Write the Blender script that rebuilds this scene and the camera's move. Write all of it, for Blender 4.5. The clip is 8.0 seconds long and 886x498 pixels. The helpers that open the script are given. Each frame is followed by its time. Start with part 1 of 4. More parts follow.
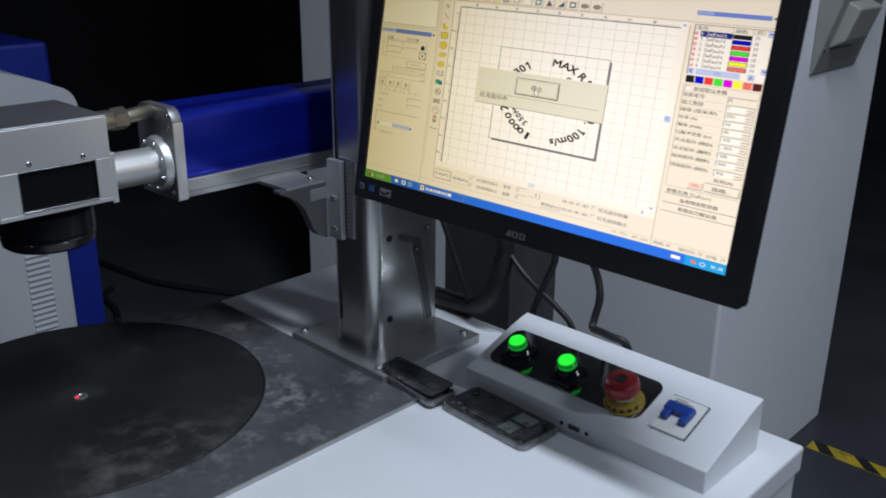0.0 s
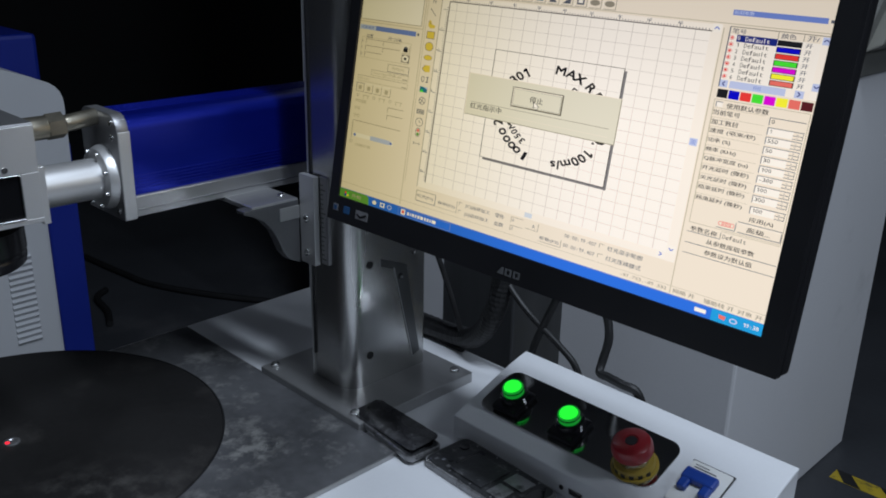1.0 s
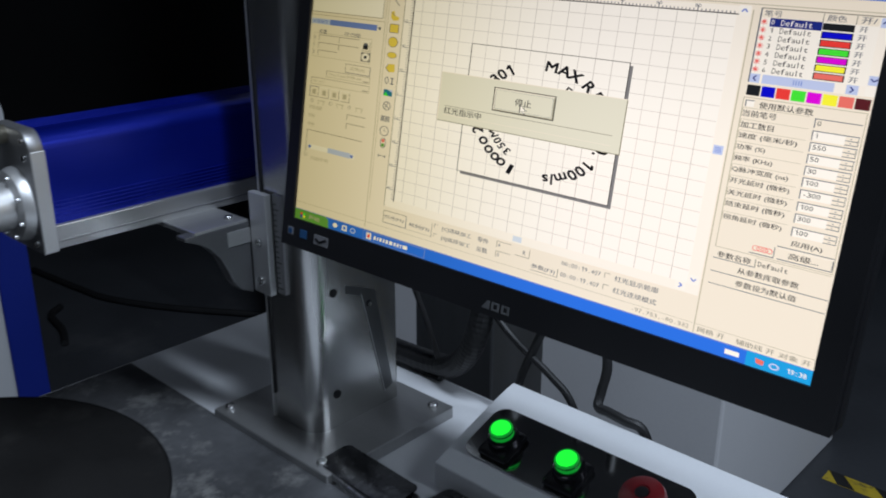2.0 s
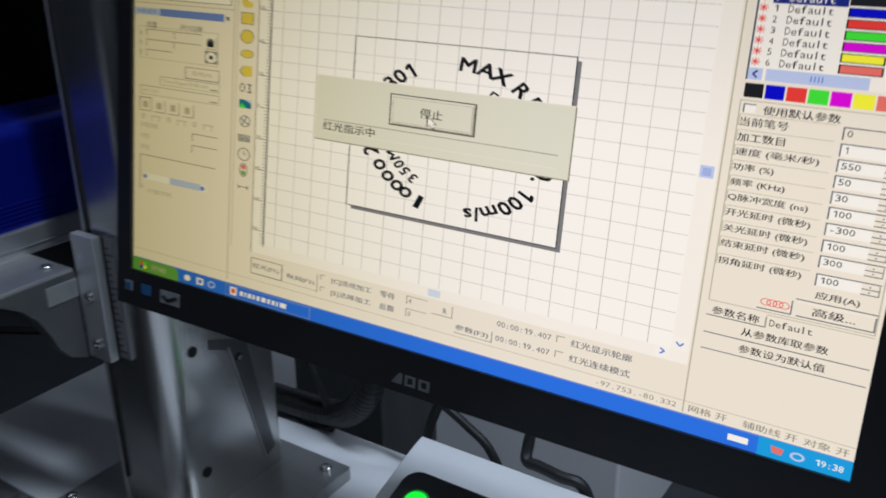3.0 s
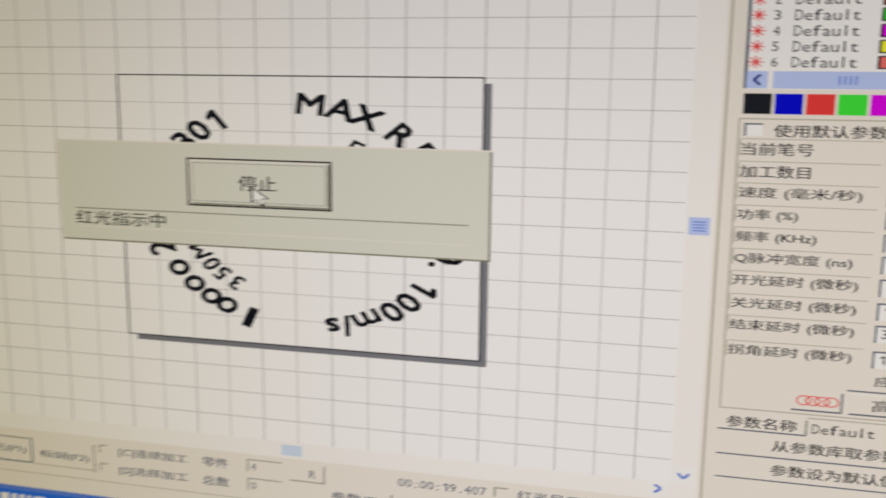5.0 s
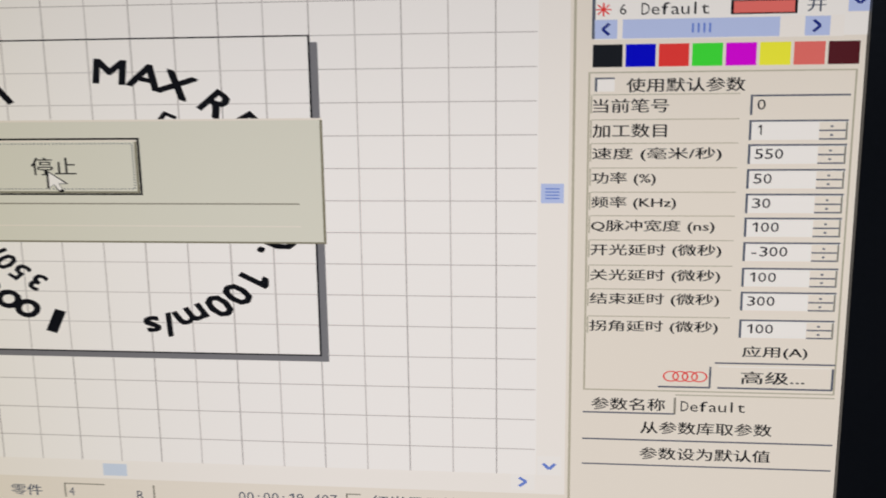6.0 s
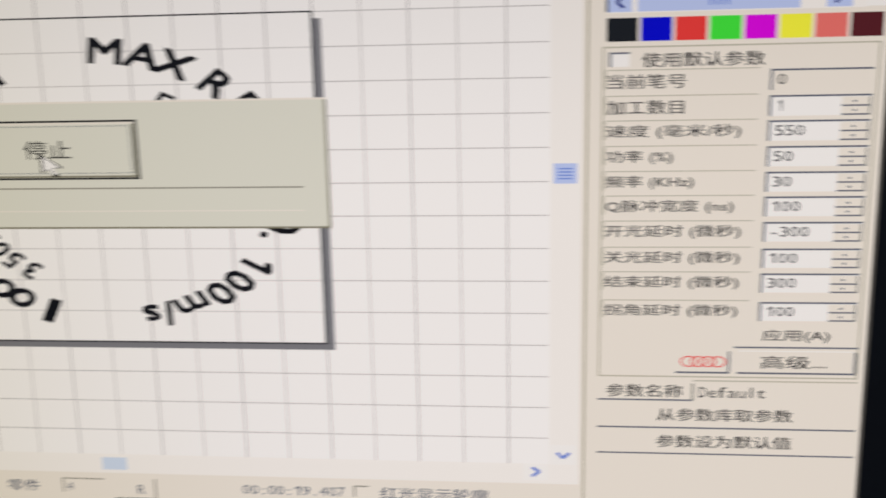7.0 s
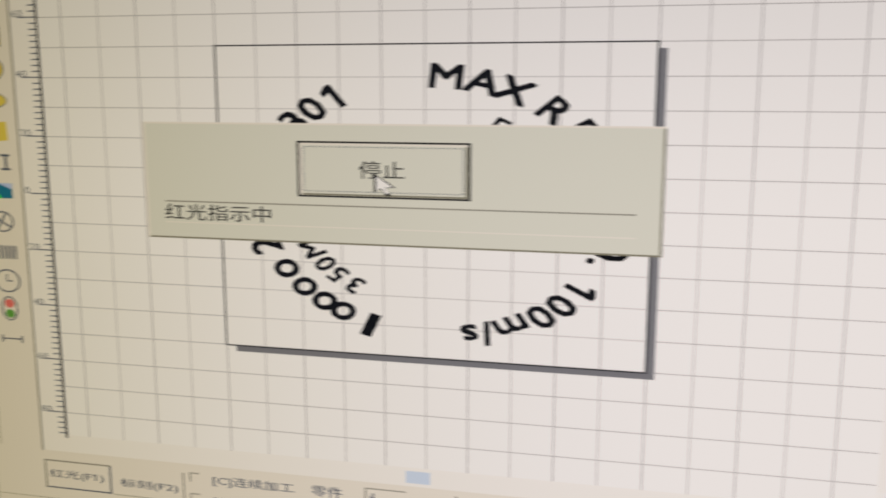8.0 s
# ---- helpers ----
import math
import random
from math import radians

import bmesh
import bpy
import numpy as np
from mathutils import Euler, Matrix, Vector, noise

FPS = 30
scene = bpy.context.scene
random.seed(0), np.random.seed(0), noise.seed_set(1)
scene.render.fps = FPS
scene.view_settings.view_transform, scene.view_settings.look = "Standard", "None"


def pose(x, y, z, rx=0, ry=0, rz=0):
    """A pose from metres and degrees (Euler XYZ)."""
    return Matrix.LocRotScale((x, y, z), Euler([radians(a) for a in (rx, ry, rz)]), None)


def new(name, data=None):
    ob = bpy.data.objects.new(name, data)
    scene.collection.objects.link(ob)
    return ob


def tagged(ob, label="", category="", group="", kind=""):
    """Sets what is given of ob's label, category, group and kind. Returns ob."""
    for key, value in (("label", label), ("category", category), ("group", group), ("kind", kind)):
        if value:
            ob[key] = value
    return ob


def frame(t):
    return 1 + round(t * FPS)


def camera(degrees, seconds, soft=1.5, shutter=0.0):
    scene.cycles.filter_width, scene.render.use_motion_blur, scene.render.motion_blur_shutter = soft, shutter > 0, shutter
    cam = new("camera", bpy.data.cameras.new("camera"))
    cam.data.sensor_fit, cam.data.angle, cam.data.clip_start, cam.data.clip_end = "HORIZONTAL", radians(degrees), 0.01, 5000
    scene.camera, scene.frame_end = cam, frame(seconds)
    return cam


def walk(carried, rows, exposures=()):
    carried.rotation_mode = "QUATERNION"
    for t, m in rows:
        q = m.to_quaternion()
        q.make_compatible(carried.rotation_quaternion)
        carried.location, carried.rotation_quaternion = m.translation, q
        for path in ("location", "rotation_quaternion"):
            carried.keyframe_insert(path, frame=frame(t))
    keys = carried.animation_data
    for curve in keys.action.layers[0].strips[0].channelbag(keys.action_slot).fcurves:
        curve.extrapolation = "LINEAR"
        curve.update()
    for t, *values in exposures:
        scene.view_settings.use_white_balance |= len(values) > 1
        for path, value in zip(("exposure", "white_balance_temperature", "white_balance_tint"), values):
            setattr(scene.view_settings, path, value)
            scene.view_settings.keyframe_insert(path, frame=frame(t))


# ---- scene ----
cam = camera(52.0, 8.0, 1.8, 0.5)
METRES, EYE, TILT, LEAN, TURN = 0.68, 1.282, -7.16, 6.59, 41.5
ROWS = [
    (0, -0.0033, -0.0093, -0.007, 1.5352, -12.7427, -7.379),
    (0.3, -0.0035, 0.0609, -0.0024, 2.013, -12.959, -7.499),
    (0.5, 0.004, 0.1016, -0.0006, 2.16, -12.9, -7.77),
    (0.8, 0.0218, 0.161, 0.0009, 2.476, -12.896, -8.139),
    (1, 0.0297, 0.1941, 0.0047, 2.6324, -13.1397, -8.1414),
    (1.2, 0.0366, 0.2168, 0.0076, 2.832, -13.204, -8.008),
    (2.3, 0.0073, 0.433, 0.0037, -1.83, -13.036, -6.163),
    (2.5, 0.0042, 0.4799, 0.0079, -3.5801, -12.8988, -5.8872),
    (2.7, 0.0049, 0.5303, 0.0106, -5.489, -13.141, -5.502),
    (3, -0.0006, 0.5926, 0.0101, -8.8816, -13.6516, -4.8183),
    (3.2, -0.0073, 0.6347, 0.0042, -11.028, -13.861, -4.318),
    (3.5, -0.0178, 0.6824, 0.0081, -13.4268, -13.675, -3.3426),
    (3.7, -0.0251, 0.7101, 0.0116, -14.629, -13.069, -2.561),
    (4, -0.0345, 0.7461, 0.0099, -16.25, -11.8, -1.63),
    (4.2, -0.0352, 0.7635, 0.0072, -17.432, -10.864, -1.236),
    (4.5, -0.0341, 0.7898, 0.0016, -20.56, -10.23, -0.96),
    (4.7, -0.0296, 0.8034, -0.0005, -22.89, -10.175, -0.764),
    (5, -0.0188, 0.8207, -0.0054, -27.08, -9.99, -0.7),
    (5.2, -0.0107, 0.8267, -0.0038, -29.648, -10.66, -0.436),
    (6.3, 0.0296, 0.8501, -0.0182, -35.149, -11.081, 1.109),
    (6.5, 0.0338, 0.8521, -0.0184, -35.72, -11.28, 1.24),
    (6.8, 0.0346, 0.8554, -0.0228, -36.032, -11.409, 1.187),
    (7, 0.0219, 0.8577, -0.0209, -34.77, -11.4, 1.16),
    (7.2, 0.0037, 0.8632, -0.0214, -33.201, -11.267, 1.091),
    (7.5, -0.0195, 0.8742, -0.0187, -31.1, -10.52, 0.73),
    (7.7, -0.0322, 0.8839, -0.0164, -29.614, -10.298, 0.432),
    (8, -0.0492, 0.9002, -0.0179, -27.44, -9.97, -0.05),
]
EXPOSURES = [(0.0, 0.06, 6800, 11), (1.0, -0.12, 6750, 11), (2.5, 0.0, 6600, 10), (3.0, -0.18, 6550, 10), (3.5, -0.28, 6500, 9), (4.0, -0.42, 6500, 9), (4.5, -0.43, 6450, 11), (5.0, -0.52, 6450, 12), (5.2, -0.56, 6450, 12), (6.5, -0.36, 6400, 12), (7.0, -0.36, 6400, 13), (7.5, -0.37, 6450, 13), (8.0, -0.4, 6500, 14)]
walk(cam, [(t, pose(0, 0, EYE, TILT, LEAN, TURN) @ pose(METRES * x, METRES * y, METRES * z, 90 + pitch, roll, yaw)) for t, x, y, z, yaw, pitch, roll in ROWS], EXPOSURES)

# ---- world and light ----
world = bpy.data.worlds.new("workshop_air")
scene.world = world
world.use_nodes = True
world.node_tree.nodes["Background"].inputs[0].default_value = (0.55, 0.62, 0.75, 1)
world.node_tree.nodes["Background"].inputs[1].default_value = 0.02


def tube_lamp(x, y, z, long, wide, watts, colour, turn=0):
    data = bpy.data.lights.new("unseen_tube", "AREA")
    data.shape, data.size, data.size_y, data.energy, data.color = "RECTANGLE", long, wide, watts, colour
    ob = new("unseen_tube", data)
    ob.matrix_world = pose(x, y, z, 0, 0, turn)
    return ob


COOL = (0.77, 0.91, 1.1)
tube_lamp(0.35, 0.49, 3.05, 1.2, 0.16, 46, COOL)
# Two more unseen lamps, added as fill for laser, pillar side and far machine
tube_lamp(-0.4, -1.8, 3.05, 1.2, 0.16, 8, COOL)
tube_lamp(2.4, 1.35, 3.05, 1.2, 0.16, 34, COOL)


# ---- materials ----
def lin(c):
    c = c / 255
    return c / 12.92 if c <= 0.04045 else ((c + 0.055) / 1.055) ** 2.4


def surface(name, colour, rough=0.5, metal=0.0, spread=0.12, scale=6.0, bump=0.02, fine=180.0, stretch=(1, 1, 1), stain=None, stain_scale=9.0, stain_low=0.55, stain_high=0.7, coat=0.0, rough_spread=0.1):
    m = bpy.data.materials.new(name)
    m.use_nodes = True
    nt = m.node_tree
    p = nt.nodes["Principled BSDF"]
    p.inputs["Metallic"].default_value = metal
    p.inputs["Coat Weight"].default_value = coat
    tc = nt.nodes.new("ShaderNodeTexCoord")
    mp = nt.nodes.new("ShaderNodeMapping")
    mp.inputs["Scale"].default_value = stretch
    nt.links.new(tc.outputs["Object"], mp.inputs["Vector"])
    big = nt.nodes.new("ShaderNodeTexNoise")
    big.inputs["Scale"].default_value, big.inputs["Detail"].default_value = scale, 6
    small = nt.nodes.new("ShaderNodeTexNoise")
    small.inputs["Scale"].default_value, small.inputs["Detail"].default_value = fine, 4
    nt.links.new(mp.outputs[0], big.inputs["Vector"])
    nt.links.new(mp.outputs[0], small.inputs["Vector"])
    add = nt.nodes.new("ShaderNodeMath")
    add.operation = "MULTIPLY_ADD"
    add.inputs[1].default_value = 0.35
    nt.links.new(small.outputs["Fac"], add.inputs[0])
    nt.links.new(big.outputs["Fac"], add.inputs[2])
    ramp = nt.nodes.new("ShaderNodeMapRange")
    ramp.inputs["From Min"].default_value, ramp.inputs["From Max"].default_value = 0.35, 1.0
    ramp.inputs["To Min"].default_value, ramp.inputs["To Max"].default_value = 1 - spread, 1 + spread
    nt.links.new(add.outputs[0], ramp.inputs["Value"])
    mul = nt.nodes.new("ShaderNodeVectorMath")
    mul.operation = "SCALE"
    mul.inputs[0].default_value = colour
    nt.links.new(ramp.outputs[0], mul.inputs["Scale"])
    last = mul.outputs[0]
    if stain:
        st = nt.nodes.new("ShaderNodeTexNoise")
        st.inputs["Scale"].default_value, st.inputs["Detail"].default_value, st.inputs["Roughness"].default_value = stain_scale, 9, 0.7
        nt.links.new(tc.outputs["Object"], st.inputs["Vector"])
        sr = nt.nodes.new("ShaderNodeMapRange")
        sr.inputs["From Min"].default_value, sr.inputs["From Max"].default_value = stain_low, stain_high
        nt.links.new(st.outputs["Fac"], sr.inputs["Value"])
        mix = nt.nodes.new("ShaderNodeMix")
        mix.data_type = "RGBA"
        nt.links.new(sr.outputs[0], mix.inputs["Factor"])
        nt.links.new(last, mix.inputs[6])
        mix.inputs[7].default_value = (*stain, 1)
        last = mix.outputs[2]
    nt.links.new(last, p.inputs["Base Color"])
    rr = nt.nodes.new("ShaderNodeMapRange")
    rr.inputs["To Min"].default_value, rr.inputs["To Max"].default_value = max(0.03, rough - rough_spread), min(1, rough + rough_spread)
    nt.links.new(big.outputs["Fac"], rr.inputs["Value"])
    nt.links.new(rr.outputs[0], p.inputs["Roughness"])
    if bump:
        b = nt.nodes.new("ShaderNodeBump")
        b.inputs["Strength"].default_value, b.inputs["Distance"].default_value = bump, 0.002
        nt.links.new(small.outputs["Fac"], b.inputs["Height"])
        nt.links.new(b.outputs[0], p.inputs["Normal"])
    return m


def blotch(m, centre, radius, colour, scale, low, high):
    """Pale scale and dust gathered in one patch of a surface."""
    nt = m.node_tree
    p = nt.nodes["Principled BSDF"]
    before = p.inputs["Base Color"].links[0].from_socket
    tc, far, near, noise_tex, ramp, both, mix = (nt.nodes.new("ShaderNode" + k) for k in ("TexCoord", "VectorMath", "MapRange", "TexNoise", "MapRange", "Math", "Mix"))
    far.operation = "DISTANCE"
    far.inputs[1].default_value = centre
    nt.links.new(tc.outputs["Object"], far.inputs[0])
    near.interpolation_type = "SMOOTHSTEP"
    near.inputs["From Min"].default_value, near.inputs["From Max"].default_value = radius, radius * 0.35
    nt.links.new(far.outputs["Value"], near.inputs["Value"])
    noise_tex.inputs["Scale"].default_value, noise_tex.inputs["Detail"].default_value, noise_tex.inputs["Roughness"].default_value = scale, 8, 0.62
    nt.links.new(tc.outputs["Object"], noise_tex.inputs["Vector"])
    ramp.inputs["From Min"].default_value, ramp.inputs["From Max"].default_value = low, high
    nt.links.new(noise_tex.outputs["Fac"], ramp.inputs["Value"])
    both.operation = "MULTIPLY"
    nt.links.new(near.outputs[0], both.inputs[0])
    nt.links.new(ramp.outputs[0], both.inputs[1])
    mix.data_type = "RGBA"
    nt.links.new(both.outputs[0], mix.inputs["Factor"])
    nt.links.new(before, mix.inputs[6])
    mix.inputs[7].default_value = (*colour, 1)
    nt.links.new(mix.outputs[2], p.inputs["Base Color"])


def glowing(name, rgb, strength=1.0):
    m = bpy.data.materials.new(name)
    m.use_nodes = True
    p = m.node_tree.nodes["Principled BSDF"]
    c = [lin(v) for v in rgb]
    p.inputs["Base Color"].default_value = (0.008, 0.008, 0.009, 1)
    p.inputs["Roughness"].default_value = 0.45
    p.inputs["Specular IOR Level"].default_value = 0.25
    p.inputs["Emission Color"].default_value = (*c, 1)
    p.inputs["Emission Strength"].default_value = strength
    return m


def angle_faded(name, rgb):
    """A colour of the screen: viewing-angle falloff painted into the glow, dimmer and yellower towards the column side,
    and dimmer towards its top.
    """
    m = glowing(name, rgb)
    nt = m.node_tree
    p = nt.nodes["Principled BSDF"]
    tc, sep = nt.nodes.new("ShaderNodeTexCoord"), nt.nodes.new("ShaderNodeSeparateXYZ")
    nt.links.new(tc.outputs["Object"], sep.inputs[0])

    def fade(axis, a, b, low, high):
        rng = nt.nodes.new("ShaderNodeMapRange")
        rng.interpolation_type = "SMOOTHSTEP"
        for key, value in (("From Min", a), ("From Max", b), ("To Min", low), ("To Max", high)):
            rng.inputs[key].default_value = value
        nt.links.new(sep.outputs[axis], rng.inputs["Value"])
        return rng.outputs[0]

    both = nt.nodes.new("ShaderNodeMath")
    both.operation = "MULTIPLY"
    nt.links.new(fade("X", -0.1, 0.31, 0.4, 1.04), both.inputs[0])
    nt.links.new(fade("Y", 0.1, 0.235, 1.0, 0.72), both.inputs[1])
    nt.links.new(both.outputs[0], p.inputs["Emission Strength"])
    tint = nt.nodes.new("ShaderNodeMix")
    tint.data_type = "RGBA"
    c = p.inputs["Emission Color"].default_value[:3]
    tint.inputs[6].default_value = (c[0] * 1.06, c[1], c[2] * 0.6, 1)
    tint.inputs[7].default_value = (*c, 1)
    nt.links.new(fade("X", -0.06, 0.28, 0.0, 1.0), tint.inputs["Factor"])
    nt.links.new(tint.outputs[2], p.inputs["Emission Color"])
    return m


WHITE = surface("white_powder_coat", (0.66, 0.67, 0.69), 0.42, spread=0.05, scale=3, bump=0.06, fine=420, stain=(0.5, 0.5, 0.5), stain_scale=5, stain_low=0.62, stain_high=0.95)
WALLWHITE = surface("white_wall_paint", (0.78, 0.78, 0.8), 0.75, spread=0.06, scale=1.5, bump=0.08, fine=160, stain=(0.42, 0.42, 0.42), stain_scale=2.5, stain_low=0.6, stain_high=0.95)
STEEL = surface("brushed_stainless", (0.62, 0.62, 0.61), 0.25, 0.93, spread=0.12, scale=3, bump=0.05, fine=160, stretch=(9, 9, 0.5), rough_spread=0.08)
STEELFLAT = surface("ground_steel_base", (0.42, 0.42, 0.42), 0.34, 0.8, spread=0.12, scale=7, bump=0.04, fine=120, stretch=(1, 8, 1))
PLATE = surface("oiled_dark_steel", (0.14, 0.143, 0.151), 0.34, 0.48, spread=0.5, scale=9, bump=0.08, fine=90, stain=(0.32, 0.32, 0.315), stain_scale=24, stain_low=0.55, stain_high=0.7, rough_spread=0.18)
DISC = surface("blackened_disc_steel", (0.026, 0.025, 0.025), 0.5, 0.5, spread=0.35, scale=6, bump=0.06, fine=110, stain=(0.10, 0.094, 0.088), stain_scale=9, stain_low=0.56, stain_high=0.82, rough_spread=0.14)
blotch(PLATE, (-0.752, 0.52, 0.78), 0.062, (0.36, 0.36, 0.35), 60, 0.46, 0.62)
blotch(PLATE, (-0.86, 0.56, 0.78), 0.05, (0.32, 0.32, 0.315), 85, 0.52, 0.66)
blotch(DISC, (-0.73, 0.36, 0.78), 0.12, (0.11, 0.106, 0.1), 40, 0.44, 0.72)
ALU = surface("bead_blasted_aluminium", (0.66, 0.66, 0.66), 0.38, 0.66, spread=0.06, scale=8, bump=0.04, fine=600)
RAIL = surface("extruded_rail_aluminium", (0.5, 0.5, 0.5), 0.36, 0.8, spread=0.12, scale=8, bump=0.04, fine=400, stretch=(8, 0.6, 8))
ALUDARK = surface("dull_aluminium", (0.33, 0.33, 0.34), 0.4, 0.8, spread=0.1, scale=8, bump=0.04, fine=400)
BLUE = surface("blue_anodised_aluminium", (0.004, 0.016, 0.33), 0.3, 0.65, spread=0.15, scale=2, bump=0.02, fine=90, stretch=(14, 0.6, 14), rough_spread=0.07)
BLUEPAINT = surface("blue_enamel", (0.008, 0.025, 0.28), 0.4, spread=0.1, scale=3, bump=0.03, fine=200)
BLACK = surface("black_satin_plastic", (0.012, 0.012, 0.014), 0.42, spread=0.15, scale=10, bump=0.05, fine=700)
BLACKGLOSS = surface("black_gloss_plastic", (0.008, 0.008, 0.01), 0.2, spread=0.1, scale=10, bump=0.01, fine=400)
RUBBER = surface("black_cable_rubber", (0.014, 0.014, 0.015), 0.55, spread=0.2, scale=20, bump=0.05, fine=500)
CHROME = surface("scuffed_chrome", (0.6, 0.6, 0.6), 0.2, 1.0, spread=0.08, scale=8, bump=0.01, fine=200, rough_spread=0.05)
AGEDNICKEL = surface("aged_nickel", (0.3, 0.275, 0.22), 0.34, 0.85, spread=0.2, scale=60, bump=0.04, fine=500)
MIRROR = surface("polished_steel_plate", (0.58, 0.58, 0.58), 0.09, 1.0, spread=0.08, scale=20, bump=0.006, fine=60, rough_spread=0.04)
SCREW = surface("zinc_screw", (0.6, 0.6, 0.6), 0.25, 1.0, spread=0.08, scale=60, bump=0.02, fine=900)
RED = surface("red_button_plastic", (0.25, 0.01, 0.016), 0.35, spread=0.15, scale=30, bump=0.03, fine=500, stain=(0.2, 0.03, 0.03), stain_scale=60)
YELLOW = surface("yellow_label", (0.3, 0.21, 0.03), 0.5, spread=0.1, scale=30, bump=0.02, fine=300, stain=(0.25, 0.17, 0.03), stain_scale=70)
TAPEYELLOW = surface("worn_yellow_tape", (0.5, 0.36, 0.03), 0.55, spread=0.25, scale=20, bump=0.03, fine=200, stain=(0.12, 0.1, 0.04), stain_scale=30)
TAPEBLACK = surface("worn_black_tape", (0.02, 0.02, 0.02), 0.55, spread=0.25, scale=20, bump=0.03, fine=200)
SWITCHBLUE = surface("blue_toggle_plastic", (0.008, 0.045, 0.27), 0.35, spread=0.1, scale=40, bump=0.02, fine=400)
SWITCHWHITE = surface("ivory_breaker_plastic", (0.7, 0.7, 0.68), 0.4, spread=0.06, scale=40, bump=0.02, fine=400)
GREYBOX = surface("grey_switch_plastic", (0.27, 0.27, 0.25), 0.45, spread=0.08, scale=12, bump=0.04, fine=300)
GREYLID = surface("pale_grey_plastic", (0.38, 0.375, 0.33), 0.4, spread=0.08, scale=12, bump=0.03, fine=300)
FLOORMAT = surface("dark_epoxy_floor", (0.05, 0.053, 0.06), 0.5, spread=0.3, scale=2.2, bump=0.06, fine=60, stain=(0.09, 0.09, 0.095), stain_scale=1.6, rough_spread=0.16)
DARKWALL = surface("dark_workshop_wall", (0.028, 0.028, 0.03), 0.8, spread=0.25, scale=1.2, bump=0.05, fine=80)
CEIL = surface("grey_ceiling_board", (0.3, 0.3, 0.3), 0.85, spread=0.1, scale=1.5, bump=0.05, fine=80)
DARKMETAL = surface("dark_grey_sheet_metal", (0.2, 0.205, 0.21), 0.35, 0.85, spread=0.15, scale=4, bump=0.03, fine=150, stretch=(6, 6, 0.6))
GLASSBLACK = surface("dark_laser_glass", (0.006, 0.006, 0.007), 0.1, spread=0.1, scale=10, bump=0, fine=100, rough_spread=0.03)
SCUFFEDGLASS = surface("scuffed_phone_glass", (0.014, 0.014, 0.016), 0.26, spread=0.4, scale=40, bump=0.06, fine=260, stain=(0.09, 0.09, 0.095), stain_scale=60, stain_low=0.5, stain_high=0.75, rough_spread=0.2)
PHONEGREY = surface("worn_phone_metal", (0.26, 0.26, 0.265), 0.3, 0.7, spread=0.3, scale=60, bump=0.05, fine=400, stain=(0.03, 0.03, 0.03), stain_scale=50)
PHONEDARK = surface("dark_phone_board", (0.03, 0.031, 0.033), 0.36, 0.2, spread=0.5, scale=90, bump=0.25, fine=420, stain=(0.2, 0.2, 0.2), stain_scale=75, stain_low=0.58, stain_high=0.72)
CAST = surface("dark_cast_metal", (0.14, 0.142, 0.148), 0.42, 0.6, spread=0.15, scale=12, bump=0.08, fine=300)
MARKGREY = surface("faded_engraving", (0.09, 0.09, 0.09), 0.6, 0.4, spread=0.1, scale=90, bump=0)
GREENLAMP = glowing("lit_green_lens", (10, 255, 60), 1.15)
GREENRIM = glowing("green_lens_glow", (0, 150, 45), 0.8)
REDSPOT = glowing("red_aiming_spot", (255, 30, 50), 2.5)


# ---- mesh helpers ----
def part(name, bm, material, parent=None, label="", smooth=False):
    me = bpy.data.meshes.new(name)
    bmesh.ops.recalc_face_normals(bm, faces=bm.faces)
    bm.to_mesh(me)
    bm.free()
    for m in material if isinstance(material, (list, tuple)) else [material]:
        me.materials.append(m)
    if smooth:
        for f in me.polygons:
            f.use_smooth = True
        me.set_sharp_from_angle(angle=radians(35))
    ob = new(name, me)
    if parent is not None:
        ob.parent = parent
    if label:
        ob["label"] = label
    return ob


def thing(name, label, category, group="", kind="", at=None):
    ob = new(name)
    ob.empty_display_size = 0.05
    if at is not None:
        ob.matrix_world = at
    return tagged(ob, label, category, group, kind)


def box(x0, x1, y0, y1, z0, z1, bev=0.002, seg=2, bm=None):
    piece = bmesh.new()
    bmesh.ops.create_cube(piece, size=1, matrix=Matrix.LocRotScale(((x0 + x1) / 2, (y0 + y1) / 2, (z0 + z1) / 2), None, (abs(x1 - x0), abs(y1 - y0), abs(z1 - z0))))
    if bev:
        bmesh.ops.bevel(piece, geom=piece.edges[:], offset=bev, segments=seg, affect="EDGES", profile=0.5)
    return join(bm, piece)


def join(bm, piece):
    if bm is None:
        return piece
    me = bpy.data.meshes.new("join")
    piece.to_mesh(me)
    piece.free()
    bm.from_mesh(me)
    bpy.data.meshes.remove(me)
    return bm


def rod(a, b, r0, r1=None, seg=24, bev=0.0, bm=None):
    a, b = Vector(a), Vector(b)
    piece = bmesh.new()
    bmesh.ops.create_cone(piece, cap_ends=True, segments=seg, radius1=r0, radius2=r0 if r1 is None else r1, depth=(b - a).length)
    if bev:
        rim = [e for e in piece.edges if any(len(f.verts) > 4 for f in e.link_faces)]
        bmesh.ops.bevel(piece, geom=rim, offset=bev, segments=2, affect="EDGES", profile=0.5)
    turn = (b - a).to_track_quat("Z", "Y").to_matrix().to_4x4()
    piece.transform(Matrix.Translation((a + b) / 2) @ turn)
    return join(bm, piece)


